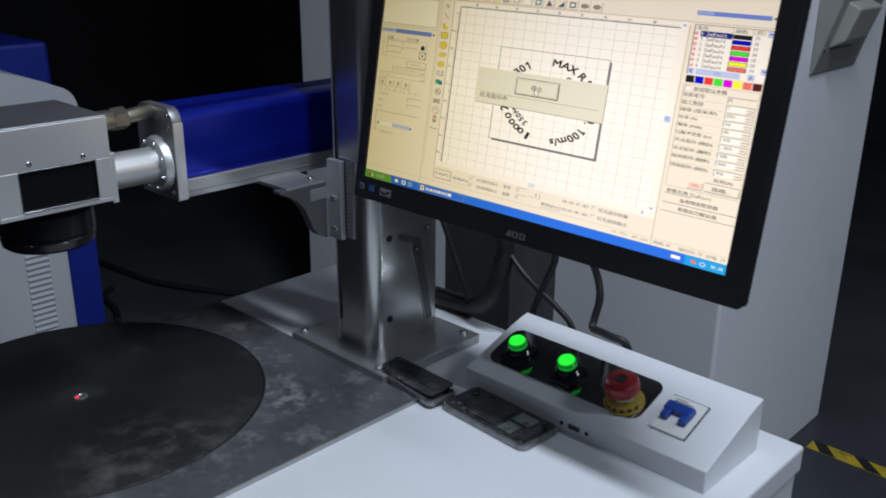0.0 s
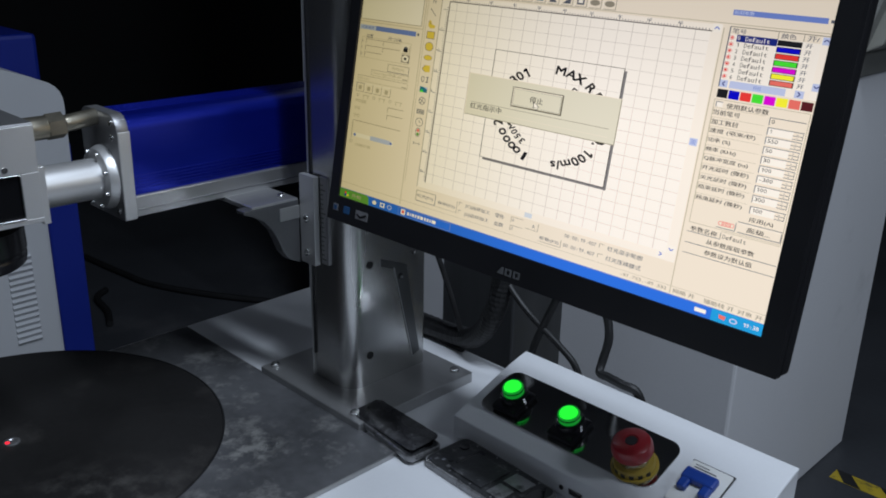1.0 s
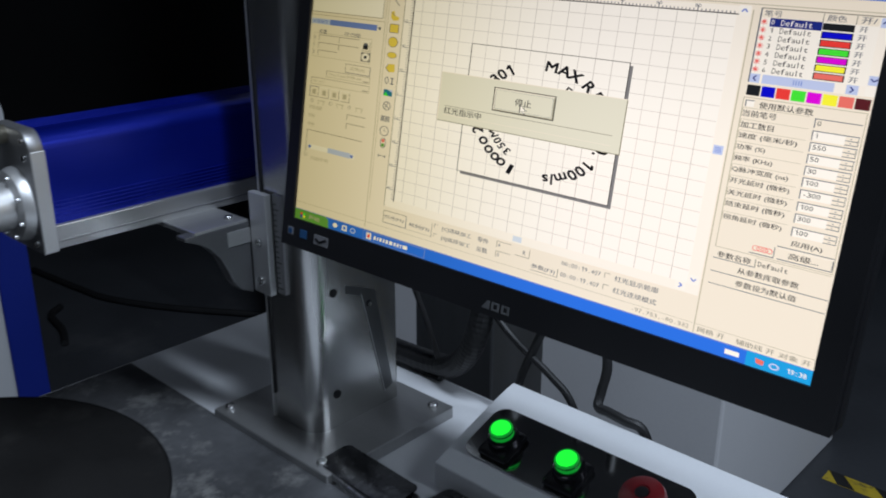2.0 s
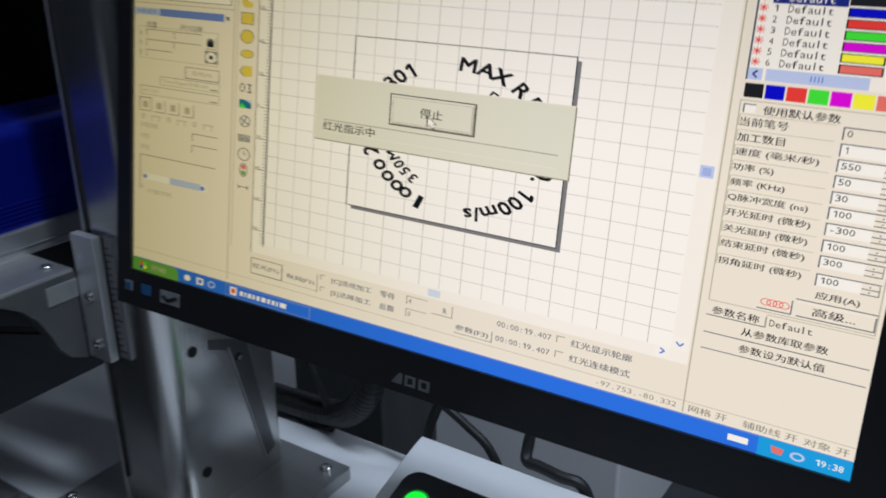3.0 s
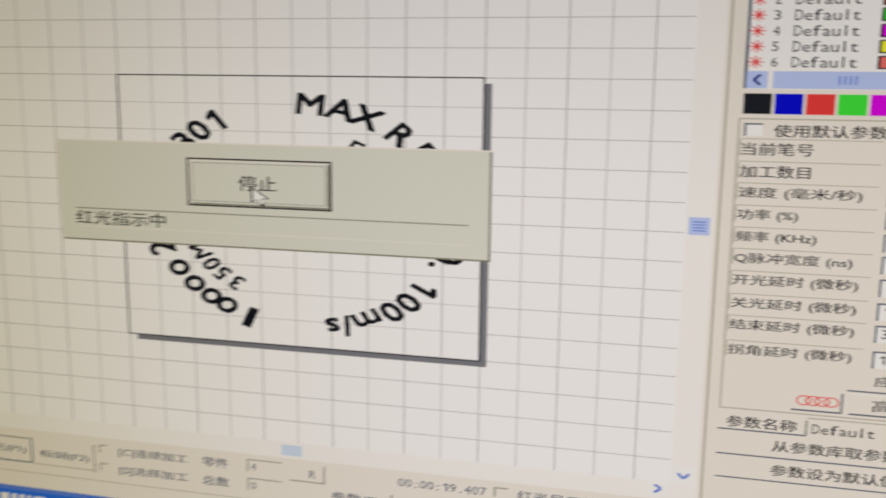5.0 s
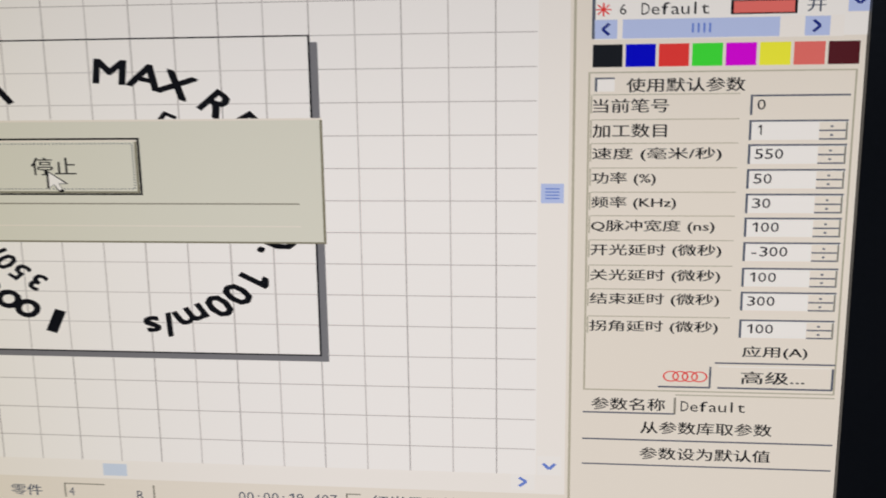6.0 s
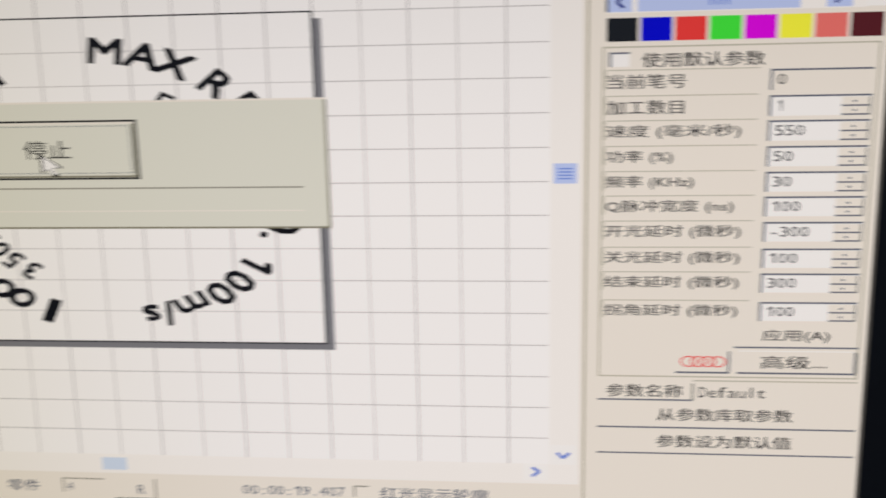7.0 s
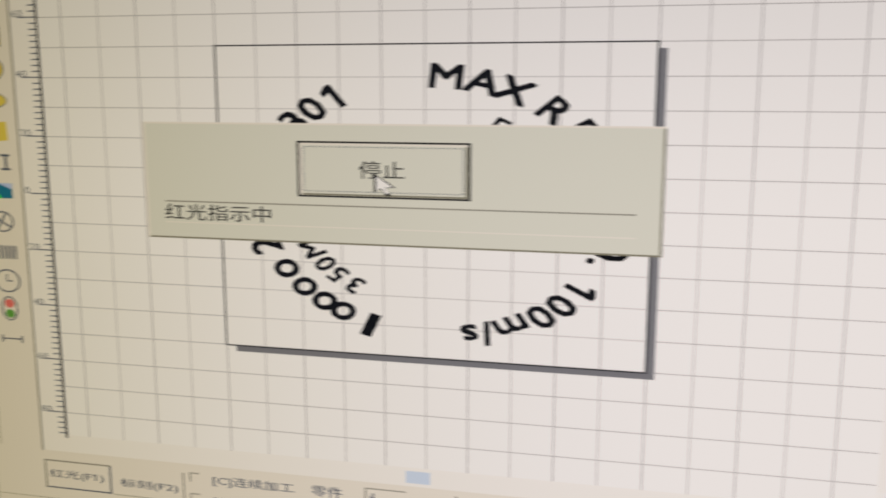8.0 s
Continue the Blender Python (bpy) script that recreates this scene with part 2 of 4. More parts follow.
def lathe(profile, seg=40, m=None, bm=None):
    """Solid of revolution round z from (radius, height) pairs."""
    piece = bmesh.new()
    rings = []
    for r, z in profile:
        rings.append([piece.verts.new((max(r, 1e-5) * math.cos(2 * math.pi * i / seg), max(r, 1e-5) * math.sin(2 * math.pi * i / seg), z)) for i in range(seg)])
    for a, b in zip(rings, rings[1:]):
        for i in range(seg):
            piece.faces.new((a[i], a[(i + 1) % seg], b[(i + 1) % seg], b[i]))
    piece.faces.new(rings[0][::-1])
    piece.faces.new(rings[-1])
    if m is not None:
        piece.transform(m)
    return join(bm, piece)


def prism(outline, depth, axis="x", start=0.0, bev=0.0, bm=None):
    """A flat outline pushed along an axis from start by depth."""
    piece = bmesh.new()
    put = {"x": lambda p, d: (d, p[0], p[1]), "y": lambda p, d: (p[0], d, p[1]), "z": lambda p, d: (p[0], p[1], d)}[axis]
    a = [piece.verts.new(put(p, start)) for p in outline]
    b = [piece.verts.new(put(p, start + depth)) for p in outline]
    n = len(a)
    piece.faces.new(a[::-1])
    piece.faces.new(b)
    for i in range(n):
        piece.faces.new((a[i], a[(i + 1) % n], b[(i + 1) % n], b[i]))
    bmesh.ops.recalc_face_normals(piece, faces=piece.faces)
    if bev:
        bmesh.ops.bevel(piece, geom=[e for e in piece.edges], offset=bev, segments=2, affect="EDGES", profile=0.5)
    return join(bm, piece)


def rounded(x0, x1, y0, y1, r, n=6):
    """Outline of a rectangle with round corners."""
    out = []
    for cx, cy, a0 in ((x1 - r, y1 - r, 0), (x0 + r, y1 - r, 90), (x0 + r, y0 + r, 180), (x1 - r, y0 + r, 270)):
        out += [(cx + r * math.cos(radians(a0 + 90 * i / n)), cy + r * math.sin(radians(a0 + 90 * i / n))) for i in range(n + 1)]
    return out


def pipe(points, r, seg=10, ribs=0.0, smooth_steps=8, bm=None):
    """A round cable through the points, with rings when ribs is set."""
    pts = [Vector(p) for p in points]
    pts = [2 * pts[0] - pts[1]] + pts + [2 * pts[-1] - pts[-2]]
    line = []
    for a, b, c, d in zip(pts, pts[1:], pts[2:], pts[3:]):
        for i in range(smooth_steps):
            t = i / smooth_steps
            line.append(0.5 * ((2 * b) + (c - a) * t + (2 * a - 5 * b + 4 * c - d) * t * t + (3 * b - a - 3 * c + d) * t ** 3))
    line.append(pts[-2])
    piece = bmesh.new()
    rings, side = [], Vector((0.31, 0.17, 0.93))
    for i, p in enumerate(line):
        tangent = (line[min(i + 1, len(line) - 1)] - line[max(i - 1, 0)]).normalized()
        u = tangent.cross(side)
        u = u.normalized() if u.length > 1e-4 else tangent.orthogonal().normalized()
        v = tangent.cross(u)
        rad = r * (1 + (ribs if i % 2 else -ribs))
        rings.append([piece.verts.new(p + rad * (math.cos(2 * math.pi * k / seg) * u + math.sin(2 * math.pi * k / seg) * v)) for k in range(seg)])
    for a, b in zip(rings, rings[1:]):
        for k in range(seg):
            piece.faces.new((a[k], a[(k + 1) % seg], b[(k + 1) % seg], b[k]))
    piece.faces.new(rings[0][::-1])
    piece.faces.new(rings[-1])
    return join(bm, piece)


def hex_screw(at, axis, r=0.004, h=0.003):
    """A cap screw head with a recessed hexagon."""
    prof = [(r, 0), (r, h * 0.8), (r * 0.88, h), (r * 0.55, h), (r * 0.5, h * 0.45), (0, h * 0.45)]
    turn = Vector(axis).to_track_quat("Z", "Y").to_matrix().to_4x4()
    return lathe(prof, 18, Matrix.Translation(at) @ turn)


GLYPHS = {}


def glyphs(body, fat=0.0):
    """Vertices and faces of one line of writing, its strokes widened by fat; each 1 gets a flag."""
    key = (body, fat)
    if key not in GLYPHS:
        cu = bpy.data.curves.new("writing", "FONT")
        cu.body, cu.resolution_u, cu.offset = body, 2, fat
        ob = bpy.data.objects.new("writing", cu)
        scene.collection.objects.link(ob)
        me = ob.to_mesh()
        verts, faces = [v.co.copy() for v in me.vertices], [tuple(p.vertices) for p in me.polygons]
        ob.to_mesh_clear()
        bpy.data.objects.remove(ob)
        bpy.data.curves.remove(cu)
        for i, ch in enumerate(body):
            if ch == "1":
                right = max(p.x for p in (verts if i == len(body) - 1 else glyphs(body[: i + 1], fat)[0]))
                stem = 0.085 + 2 * fat
                n = len(verts)
                verts += [Vector((right - stem - 0.17, y, 0)) for y in (0.46, 0.56)] + [Vector((right - stem + 0.01, y, 0)) for y in (0.70, 0.56)]
                faces.append((n, n + 3, n + 2, n + 1))
        GLYPHS[key] = (verts, faces)
    return GLYPHS[key]


# ---- the room ----
floor = part("floor", box(-6, 4, -3.5, 6, -0.1, 0, 0), FLOORMAT)
tagged(floor, "dark grey worn epoxy workshop floor", "floor", kind="structure")
# Walls added to close the room, near-black to keep the background dark
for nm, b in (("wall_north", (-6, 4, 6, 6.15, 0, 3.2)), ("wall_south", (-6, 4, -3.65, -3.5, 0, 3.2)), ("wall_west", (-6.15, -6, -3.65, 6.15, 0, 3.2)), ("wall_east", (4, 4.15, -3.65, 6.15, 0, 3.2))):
    tagged(part(nm, box(*b, 0), DARKWALL), "near-black wall closing the workshop", "wall", kind="structure")
# Unseen ceiling, added; its grey is raised to bounce fill light
tagged(part("ceiling", box(-6.15, 4.15, -3.65, 6.15, 3.2, 3.3, 0), CEIL), "grey ceiling added over the workshop", "ceiling", kind="structure")
tagged(part("pillar", box(-2.16, -0.78, 1.645, 2.33, 0, 3.195, 0.006), WALLWHITE), "white painted square pillar on the dark floor", "pillar", kind="structure")

post = thing("steel_post", "dark grey sheet metal post behind the table", "post")
part("post_body", box(-1.115, -0.95, 1.165, 1.30, 0, 1.05, 0.004), DARKMETAL, post)
part("post_foot", box(-1.14, -0.93, 1.14, 1.33, 0, 0.012, 0.003), DARKMETAL, post)

tape = thing("floor_tape", "yellow and black hazard tape stuck on the floor", "floor tape")
part("tape_base", box(-0.735, 1.6, 2.145, 2.19, 0, 0.0015, 0), TAPEYELLOW, tape)
x = -0.745
while x < 1.55:
    part("black_stripe", prism([(max(x, -0.735), 2.19), (max(x, -0.735) + 0.035, 2.19), (x + 0.085, 2.145), (x + 0.045, 2.145)], 0.0012, "z", 0.0012), TAPEBLACK, tape)
    x += 0.115

sw = thing("switch_box", "grey plastic wall switch box on the white pillar", "switch box")
part("housing", prism([(-0.78, 0.985), (-0.774, 0.985), (-0.722, 1.165), (-0.722, 1.32), (-0.78, 1.32)], 0.235, "y", 1.925, 0.003), GREYBOX, sw, "sloping grey housing")
part("handle", prism([(-0.766, 1.040), (-0.757, 1.040), (-0.728, 1.056), (-0.704, 1.124), (-0.737, 1.140)], 0.122, "y", 1.958, 0.004), GREYLID, sw, "pale grey switch lever")
part("cover_screw", hex_screw((-0.7585, 1.938, 1.040), (0.96, 0, -0.28), 0.0045, 0.003), SCREW, sw, smooth=True)

# second marking machine in the dark
mach = thing("marking_machine", "white and blue laser marking machine standing in the dark", "machine")
part("side_panel", box(-2.95, -2.31, 0.25, 0.955, 0.06, 0.7, 0.01), WHITE, mach)
part("rear_panel", box(-2.95, -2.312, 0.955, 1.036, 0.06, 0.72, 0.006), BLUEPAINT, mach, "blue enamelled rear panel")
hood = [(0.25, 0.66), (1.03, 0.66)] + [(0.968 + 0.062 * math.cos(radians(a)), 0.82 + 0.062 * math.sin(radians(a))) for a in range(0, 76, 15)] + [(0.95, 0.895), (0.9, 0.913), (0.848, 0.929), (0.7, 0.955), (0.25, 0.97)]
part("hood", prism(hood, 0.62, "x", -2.93), WHITE, mach)
part("upper_cabinet", box(-3.2, -2.62, 0.55, 1.105, 0.7, 0.955, 0.012), BLUEPAINT, mach, "blue upper cabinet")
for i in range(15):
    z = 0.452 - i * 0.016
    part("vent_slat", prism([(-2.311, z - 0.006), (-2.306, z - 0.006), (-2.300, z + 0.001), (-2.311, z + 0.006)], 0.06, "y", 0.838, 0.001), WHITE, mach)
for cx in (-2.85, -2.4):
    for cy in (0.33, 0.95):
        part("caster", rod((cx - 0.012, cy, 0.03), (cx + 0.012, cy, 0.03), 0.03, bev=0.004), RUBBER, mach)

# ---- the work table ----
TZ = 0.775
table = thing("work_table", "white powder-coated steel machine table", "table")
part("tabletop", box(-1.042, -0.29, 0.10, 0.842, TZ - 0.03, TZ, 0.003), WHITE, table)
part("cabinet_body", box(-1.018, -0.293, 0.12, 0.838, 0.08, TZ - 0.03, 0.003), WHITE, table)
part("plinth", box(-0.99, -0.33, 0.16, 0.80, 0.0, 0.08, 0.003), BLACK, table)

plate = thing("steel_bed_plate", "dark oil-stained steel plate lying on the white table", "steel plate")
part("plate_body", box(-1.03, -0.637, 0.10, 0.624, TZ, TZ + 0.005, 0.0012), PLATE, plate)

# Lighter strip that paints a highlight along the plate's edge
part("plate_edge", box(-0.6382, -0.6366, 0.10, 0.6235, TZ + 0.0004, TZ + 0.0054, 0.0007), STEELFLAT, plate, "pale strip painted as the plate edge highlight")

disc = thing("turntable_disc", "blackened round steel turntable disc on the steel plate", "turntable")
DC = (-0.903, 0.361)
part("disc_body", lathe([(0.199, 0), (0.2, 0.0008), (0.2, 0.0042), (0.1985, 0.005), (0.0, 0.0051)], 120, pose(*DC, TZ + 0.0012)), DISC, disc, smooth=True)
part("rim_groove", lathe([(0.2016, 0), (0.2016, 0.0003), (0.2, 0.0003), (0.2, 0)], 120, pose(*DC, TZ + 0.005)), BLACK, disc)
part("rim_edge", lathe([(0.2004, 0.0012), (0.2004, 0.0044), (0.1998, 0.0052), (0.1993, 0.0052), (0.1993, 0.0012)], 120, pose(*DC, TZ + 0.0012)), DISC, disc, "worn rim", smooth=True)
part("centre_pin", lathe([(0.0078, 0), (0.0078, 0.0008), (0.0064, 0.0015), (0.0042, 0.0015), (0.0030, 0.0004), (0, 0.0004)], 28, pose(*DC, TZ + 0.0062)), ALUDARK, disc, "worn steel centre pin", smooth=True)
spot = part("laser_spot", lathe([(0.0021, 0), (0.0019, 0.0003), (0, 0.0004)], 20, pose(DC[0] + 0.001, DC[1] - 0.0045, TZ + 0.0078)), REDSPOT)
tagged(spot, "small glowing red aiming spot on the disc", "laser spot")

# ---- column ----
col = thing("lift_column", "brushed stainless steel lifting column bolted to the table", "column")
part("base_plate", box(-0.863, -0.691, 0.621, 0.787, TZ, TZ + 0.013, 0.0012), STEELFLAT, col, "ground steel base plate")
tube_outline = []
for cx, cy, rr, a0 in ((-0.747, 0.765, 0.003, 0), (-0.806, 0.765, 0.003, 90), (-0.806, 0.655, 0.003, 180), (-0.747, 0.655, 0.020, 270)):
    ox, oy = cx + rr * (1 if cx < -0.78 else -1), cy + rr * (1 if cy < 0.7 else -1)
    tube_outline += [(ox + rr * math.cos(radians(a0 + 9 * i)), oy + rr * math.sin(radians(a0 + 9 * i))) for i in range(11)]
part("column_tube", prism(tube_outline, 0.70, "z", TZ + 0.013), STEEL, col, smooth=True)
part("left_channel", box(-0.8092, -0.8058, 0.6535, 0.760, TZ + 0.013, 1.47, 0.0008), ALU, col, "bright edge strip")
part("slot", box(-0.8052, -0.8034, 0.6532, 0.662, 0.815, 1.46, 0.0003), BLACK, col, "black guide slot")
# Proud strips paint the slot's shade and its edge highlight; nothing is cut
part("slot_shade", prism([(0.699, 0.930), (0.720, 0.922), (0.736, 0.915), (0.757, 0.806), (0.7455, 0.802), (0.7175, 0.914), (0.699, 0.922)], 0.0006, "x", -0.7471), DARKMETAL, col, "dark strip painted as the shade of an angled slot")
part("slot_edge", prism([(0.7175, 0.916), (0.7183, 0.916), (0.7463, 0.802), (0.7453, 0.802)], 0.0012, "x", -0.7471), ALU, col, "pale strip painted as the slot edge highlight")
for z in (0.927, 0.823):
    part("bolt_hole", rod((-0.7475, 0.684, z), (-0.7462, 0.684, z), 0.0042), BLACK, col, "dark drilled hole")
for y, z in ((0.727, 0.904), (0.747, 0.927)):
    part("bolt_hole", rod((-0.7472, y, z), (-0.7464, y, z), 0.0034), BLACK, col, "dark drilled hole")
    part("screw", hex_screw((-0.7468, y + 0.0012, z - 0.0012), (1, 0, 0), 0.002, 0.0016), SCREW, col, smooth=True)
for x, y in ((-0.852, 0.633), (-0.709, 0.631), (-0.706, 0.773), (-0.852, 0.773)):
    part("base_screw", hex_screw((x, y, TZ + 0.013), (0, 0, 1), 0.0052, 0.004), SCREW, col, smooth=True)
part("scale_strip", box(-0.787, -0.7755, 0.6525, 0.6552, 0.926, 1.02, 0.0003), ALUDARK, col, "dull aluminium ruler strip")
for i in range(17):
    part("scale_mark", box(-0.7855, -0.7815 if i % 5 else -0.778, 0.6519, 0.6527, 0.931 + i * 0.005, 0.9318 + i * 0.005, 0), MARKGREY, col)

# ---- laser head ----
las = thing("laser_marker", "blue fibre laser marker with silver scanner on the column", "laser")
body = rounded(-0.936, -0.866, 1.004, 1.088, 0.013, 8)
part("tube_body", prism(body, 0.44, "y", 0.493), BLUE, las, "blue anodised extruded housing", smooth=True)
for i in range(5):
    zz = 1.018 + i * 0.0032
    part("extrusion_rib", box(-0.8665, -0.8652, 0.494, 0.932, zz, zz + 0.0012, 0.0003), BLUE, las)
for i in range(6):
    xx = -0.925 + i * 0.005
    part("extrusion_rib", box(xx, xx + 0.002, 0.494, 0.932, 1.0875, 1.0888, 0.0003), BLUE, las)
part("side_rail", box(-0.936, -0.8625, 0.492, 0.934, 0.9925, 1.013, 0.0012), RAIL, las, "bright aluminium side rail")
part("rail_groove", box(-0.8632, -0.8619, 0.494, 0.933, 0.9985, 1.0, 0.0003), ALUDARK, las)
plate_outline = [(-0.938, 0.990), (-0.863, 0.990)] + rounded(-0.938, -0.863, 0.990, 1.092, 0.016, 8)[:18]
part("end_plate", prism(plate_outline, 0.012, "y", 0.480, 0.001), ALUDARK, las, "dull aluminium end plate", smooth=True)
part("end_plate_edge", box(-0.8642, -0.8622, 0.4805, 0.4925, 0.991, 1.076, 0.0006), ALU, las)
for sx, sz in ((-0.931, 1.084), (-0.872, 1.084), (-0.931, 0.998), (-0.872, 0.998), (-0.872, 1.07)):
    part("cap_screw", hex_screw((sx, 0.480, sz), (0, -1, 0), 0.0028, 0.002), SCREW, las, smooth=True)
part("beam_tube", rod((-0.896, 0.395, 1.028), (-0.896, 0.470, 1.028), 0.0195, seg=40), ALU, las, "round silver beam tube", smooth=True)
part("flange", lathe([(0.024, 0), (0.0285, 0.002), (0.031, 0.008), (0.031, 0.011)], 40, Matrix.Translation((-0.896, 0.4695, 1.028)) @ pose(0, 0, 0, -90)), ALU, las, smooth=True)
for k in range(8):
    a = radians(22 + 45 * k)
    part("flange_screw", hex_screw((-0.896 + 0.0265 * math.cos(a), 0.4705, 1.028 + 0.0265 * math.sin(a)), (0, -1, 0), 0.0021, 0.003), SCREW, las, smooth=True)
# scanner box
part("scanner_box", box(-0.957, -0.847, 0.285, 0.400, 1.012, 1.100, 0.0012), ALUDARK, las)
frame_b = None
for b in ((0.286, 0.399, 1.058, 1.0985), (0.286, 0.399, 1.013, 1.0175), (0.286, 0.3075, 1.0175, 1.058), (0.3835, 0.399, 1.0175, 1.058)):
    frame_b = box(-0.8475, -0.8435, *b, 0.0006, bm=frame_b)
part("scanner_side", frame_b, ALU, las, "silver side plate with a window cut-out")
part("scanner_window", box(-0.8468, -0.8462, 0.304, 0.387, 1.014, 1.061, 0), GLASSBLACK, las, "dark scanner window")
rim_b = None
for b in ((0.3075, 0.3835, 1.0175, 1.0198), (0.3075, 0.3835, 1.0568, 1.058), (0.3075, 0.3087, 1.0198, 1.0568), (0.3823, 0.3835, 1.0198, 1.0568)):
    rim_b = box(-0.8460, -0.8422 if b[3] < 1.03 else -0.8430, *b, 0.0008, bm=rim_b)
part("window_rim", rim_b, CHROME, las, "polished window rim")
part("rear_flange", box(-0.951, -0.850, 0.400, 0.4065, 1.008, 1.060, 0.001), ALU, las)
for sy, sz in ((0.319, 1.0645), (0.371, 1.0635)):
    part("cap_screw", hex_screw((-0.8435, sy, sz), (1, 0, 0), 0.0026, 0.0012), SCREW, las, smooth=True)
LC = (-0.903, 0.352)
part("field_lens", lathe([(0.042, 0.0), (0.0455, 0.003), (0.0465, 0.010), (0.0455, 0.0115), (0.0455, 0.014), (0.047, 0.0155), (0.0465, 0.036), (0.040, 0.040), (0.040, 0.046)], 48, pose(*LC, 0.966)), BLACKGLOSS, las, "black round focusing lens", smooth=True)
part("lens_glass", lathe([(0.036, 0.0), (0.036, 0.003), (0.0, 0.003)], 40, pose(*LC, 0.9655)), GLASSBLACK, las, smooth=True)
part("connector", rod((-0.90, 0.400, 1.082), (-0.90, 0.432, 1.082), 0.0108, bev=0.001), AGEDNICKEL, las, "tarnished cable connector", smooth=True)
part("connector_nut", rod((-0.90, 0.431, 1.082), (-0.90, 0.447, 1.0825), 0.0122, seg=6, bev=0.0008), AGEDNICKEL, las)
part("connector_lead", rod((-0.90, 0.445, 1.0825), (-0.905, 0.481, 1.085), 0.0078, bev=0.001), AGEDNICKEL, las, smooth=True)
# bracket
part("bracket_plate", box(-0.811, -0.787, 0.6445, 0.6515, 0.924, 1.02, 0.0008), ALU, las, "aluminium mounting plate")
part("bracket_gusset", prism([(0.578, 0.9915), (0.6445, 0.9915), (0.6445, 0.922), (0.631, 0.928), (0.623, 0.938), (0.618, 0.951), (0.611, 0.965), (0.601, 0.976), (0.589, 0.9835), (0.578, 0.988)], 0.014, "x", -0.826, 0.001), CAST, las, "dark cast bracket under the laser")
part("bracket_shelf", box(-0.935, -0.8125, 0.588, 0.6435, 0.9885, 0.9935, 0.0008), RAIL, las)
for z in (0.974, 0.937):
    part("bracket_screw", hex_screw((-0.799, 0.6445, z), (0, -1, 0), 0.0042, 0.0025), SCREW, las, smooth=True)
part("shelf_step", box(-0.8125, -0.8112, 0.620, 0.6445, 0.972, 0.986, 0.0004), RAIL, las, "bright milled step")
part("shelf_screw", hex_screw((-0.826, 0.632, 0.9935), (0, 0, 1), 0.004, 0.003), SCREW, las, smooth=True)

# ---- control box ----
cb = thing("control_box", "white sloping control box with lit buttons on the table", "control box")
prof = [(0.69, TZ), (0.69, 0.799), (0.772, 0.827), (0.79, 0.832), (0.80, 0.834), (0.80, TZ)]
part("housing", prism(prof, 0.304, "x", -0.626, 0.0012), WHITE, cb)
SL = math.atan2(0.028, 0.082)
SLOPE = Matrix.Translation((0, 0.69, 0.799)) @ Matrix.Rotation(SL, 4, "X")  # x along the box, y up the slope, z out of it


def on_slope(name, bm, material, parent, label="", smooth=False):
    bm.transform(SLOPE)
    return part(name, bm, material, parent, label, smooth)


on_slope("button_plate", prism(rounded(-0.614, -0.412, 0.022, 0.083, 0.013), 0.0016, "z", 0.0002, 0.0003), MIRROR, cb, "mirror-like metal button plate")
for bx in (-0.581, -0.512):
    at = pose(bx, 0.046, 0.0018)
    btn = on_slope("push_button", lathe([(0.0150, 0), (0.0150, 0.003), (0.0143, 0.009), (0.0140, 0.013), (0.0118, 0.0145), (0.0108, 0.0145)], 36, at), BLACKGLOSS, cb, "black push button with a lit green cap", smooth=True)
    on_slope("button_skirt", box(bx - 0.0155, bx + 0.0155, 0.046 - 0.0205, 0.046 + 0.0155, 0.0018, 0.0085, 0.003), BLACKGLOSS, btn)
    on_slope("bezel_ring", lathe([(0.0106, 0.0145), (0.0106, 0.0205), (0.0100, 0.0218), (0.0091, 0.0218), (0.0089, 0.0145)], 36, at), GREENRIM, btn, smooth=True)
    on_slope("seal_ring", lathe([(0.0110, 0.0188), (0.0110, 0.0199), (0.0105, 0.0199), (0.0105, 0.0188)], 36, at), BLACKGLOSS, btn, smooth=True)
    on_slope("lens_cap", lathe([(0.0087, 0.0145), (0.0087, 0.0216), (0.0080, 0.0229), (0, 0.0231)], 36, at), GREENLAMP, btn, "glowing green lens", smooth=True)
at = pose(-0.438, 0.041, 0.0018)
es = on_slope("emergency_stop", lathe([(0.013, 0), (0.013, 0.012), (0.0115, 0.013), (0.0115, 0.017)], 36, at), BLACK, cb, "red mushroom emergency stop button", smooth=True)
on_slope("collar", lathe([(0.0188, 0.0005), (0.0188, 0.006), (0.0178, 0.0075), (0.013, 0.0075)], 40, at), YELLOW, es, "yellow warning collar", smooth=True)
for k in range(7):
    a = radians(200 + 24 * k)
    b = box(-0.002, 0.002, -0.0003, 0.0003, -0.002, 0.002, 0)
    b.transform(at @ Matrix.Translation((0.0189 * math.cos(a), 0.0189 * math.sin(a), 0.0035)) @ Matrix.Rotation(a + math.pi / 2, 4, "Z"))
    on_slope("collar_mark", b, BLACK, es)
on_slope("label_disc", lathe([(0.0215, 0), (0.0215, 0.0012), (0.018, 0.0012)], 40, at), YELLOW, es, "yellow label disc", smooth=True)
on_slope("stem", lathe([(0.0135, 0.008), (0.0135, 0.018)], 36, at), SCREW, es, "bright metal stem", smooth=True)
on_slope("mushroom_head", lathe([(0.0135, 0.0165), (0.0172, 0.017), (0.0186, 0.0195), (0.0183, 0.0255), (0.0168, 0.0292), (0.0132, 0.0312), (0.0065, 0.0316), (0.006, 0.0306), (0, 0.0306)], 44, at), RED, es, smooth=True)
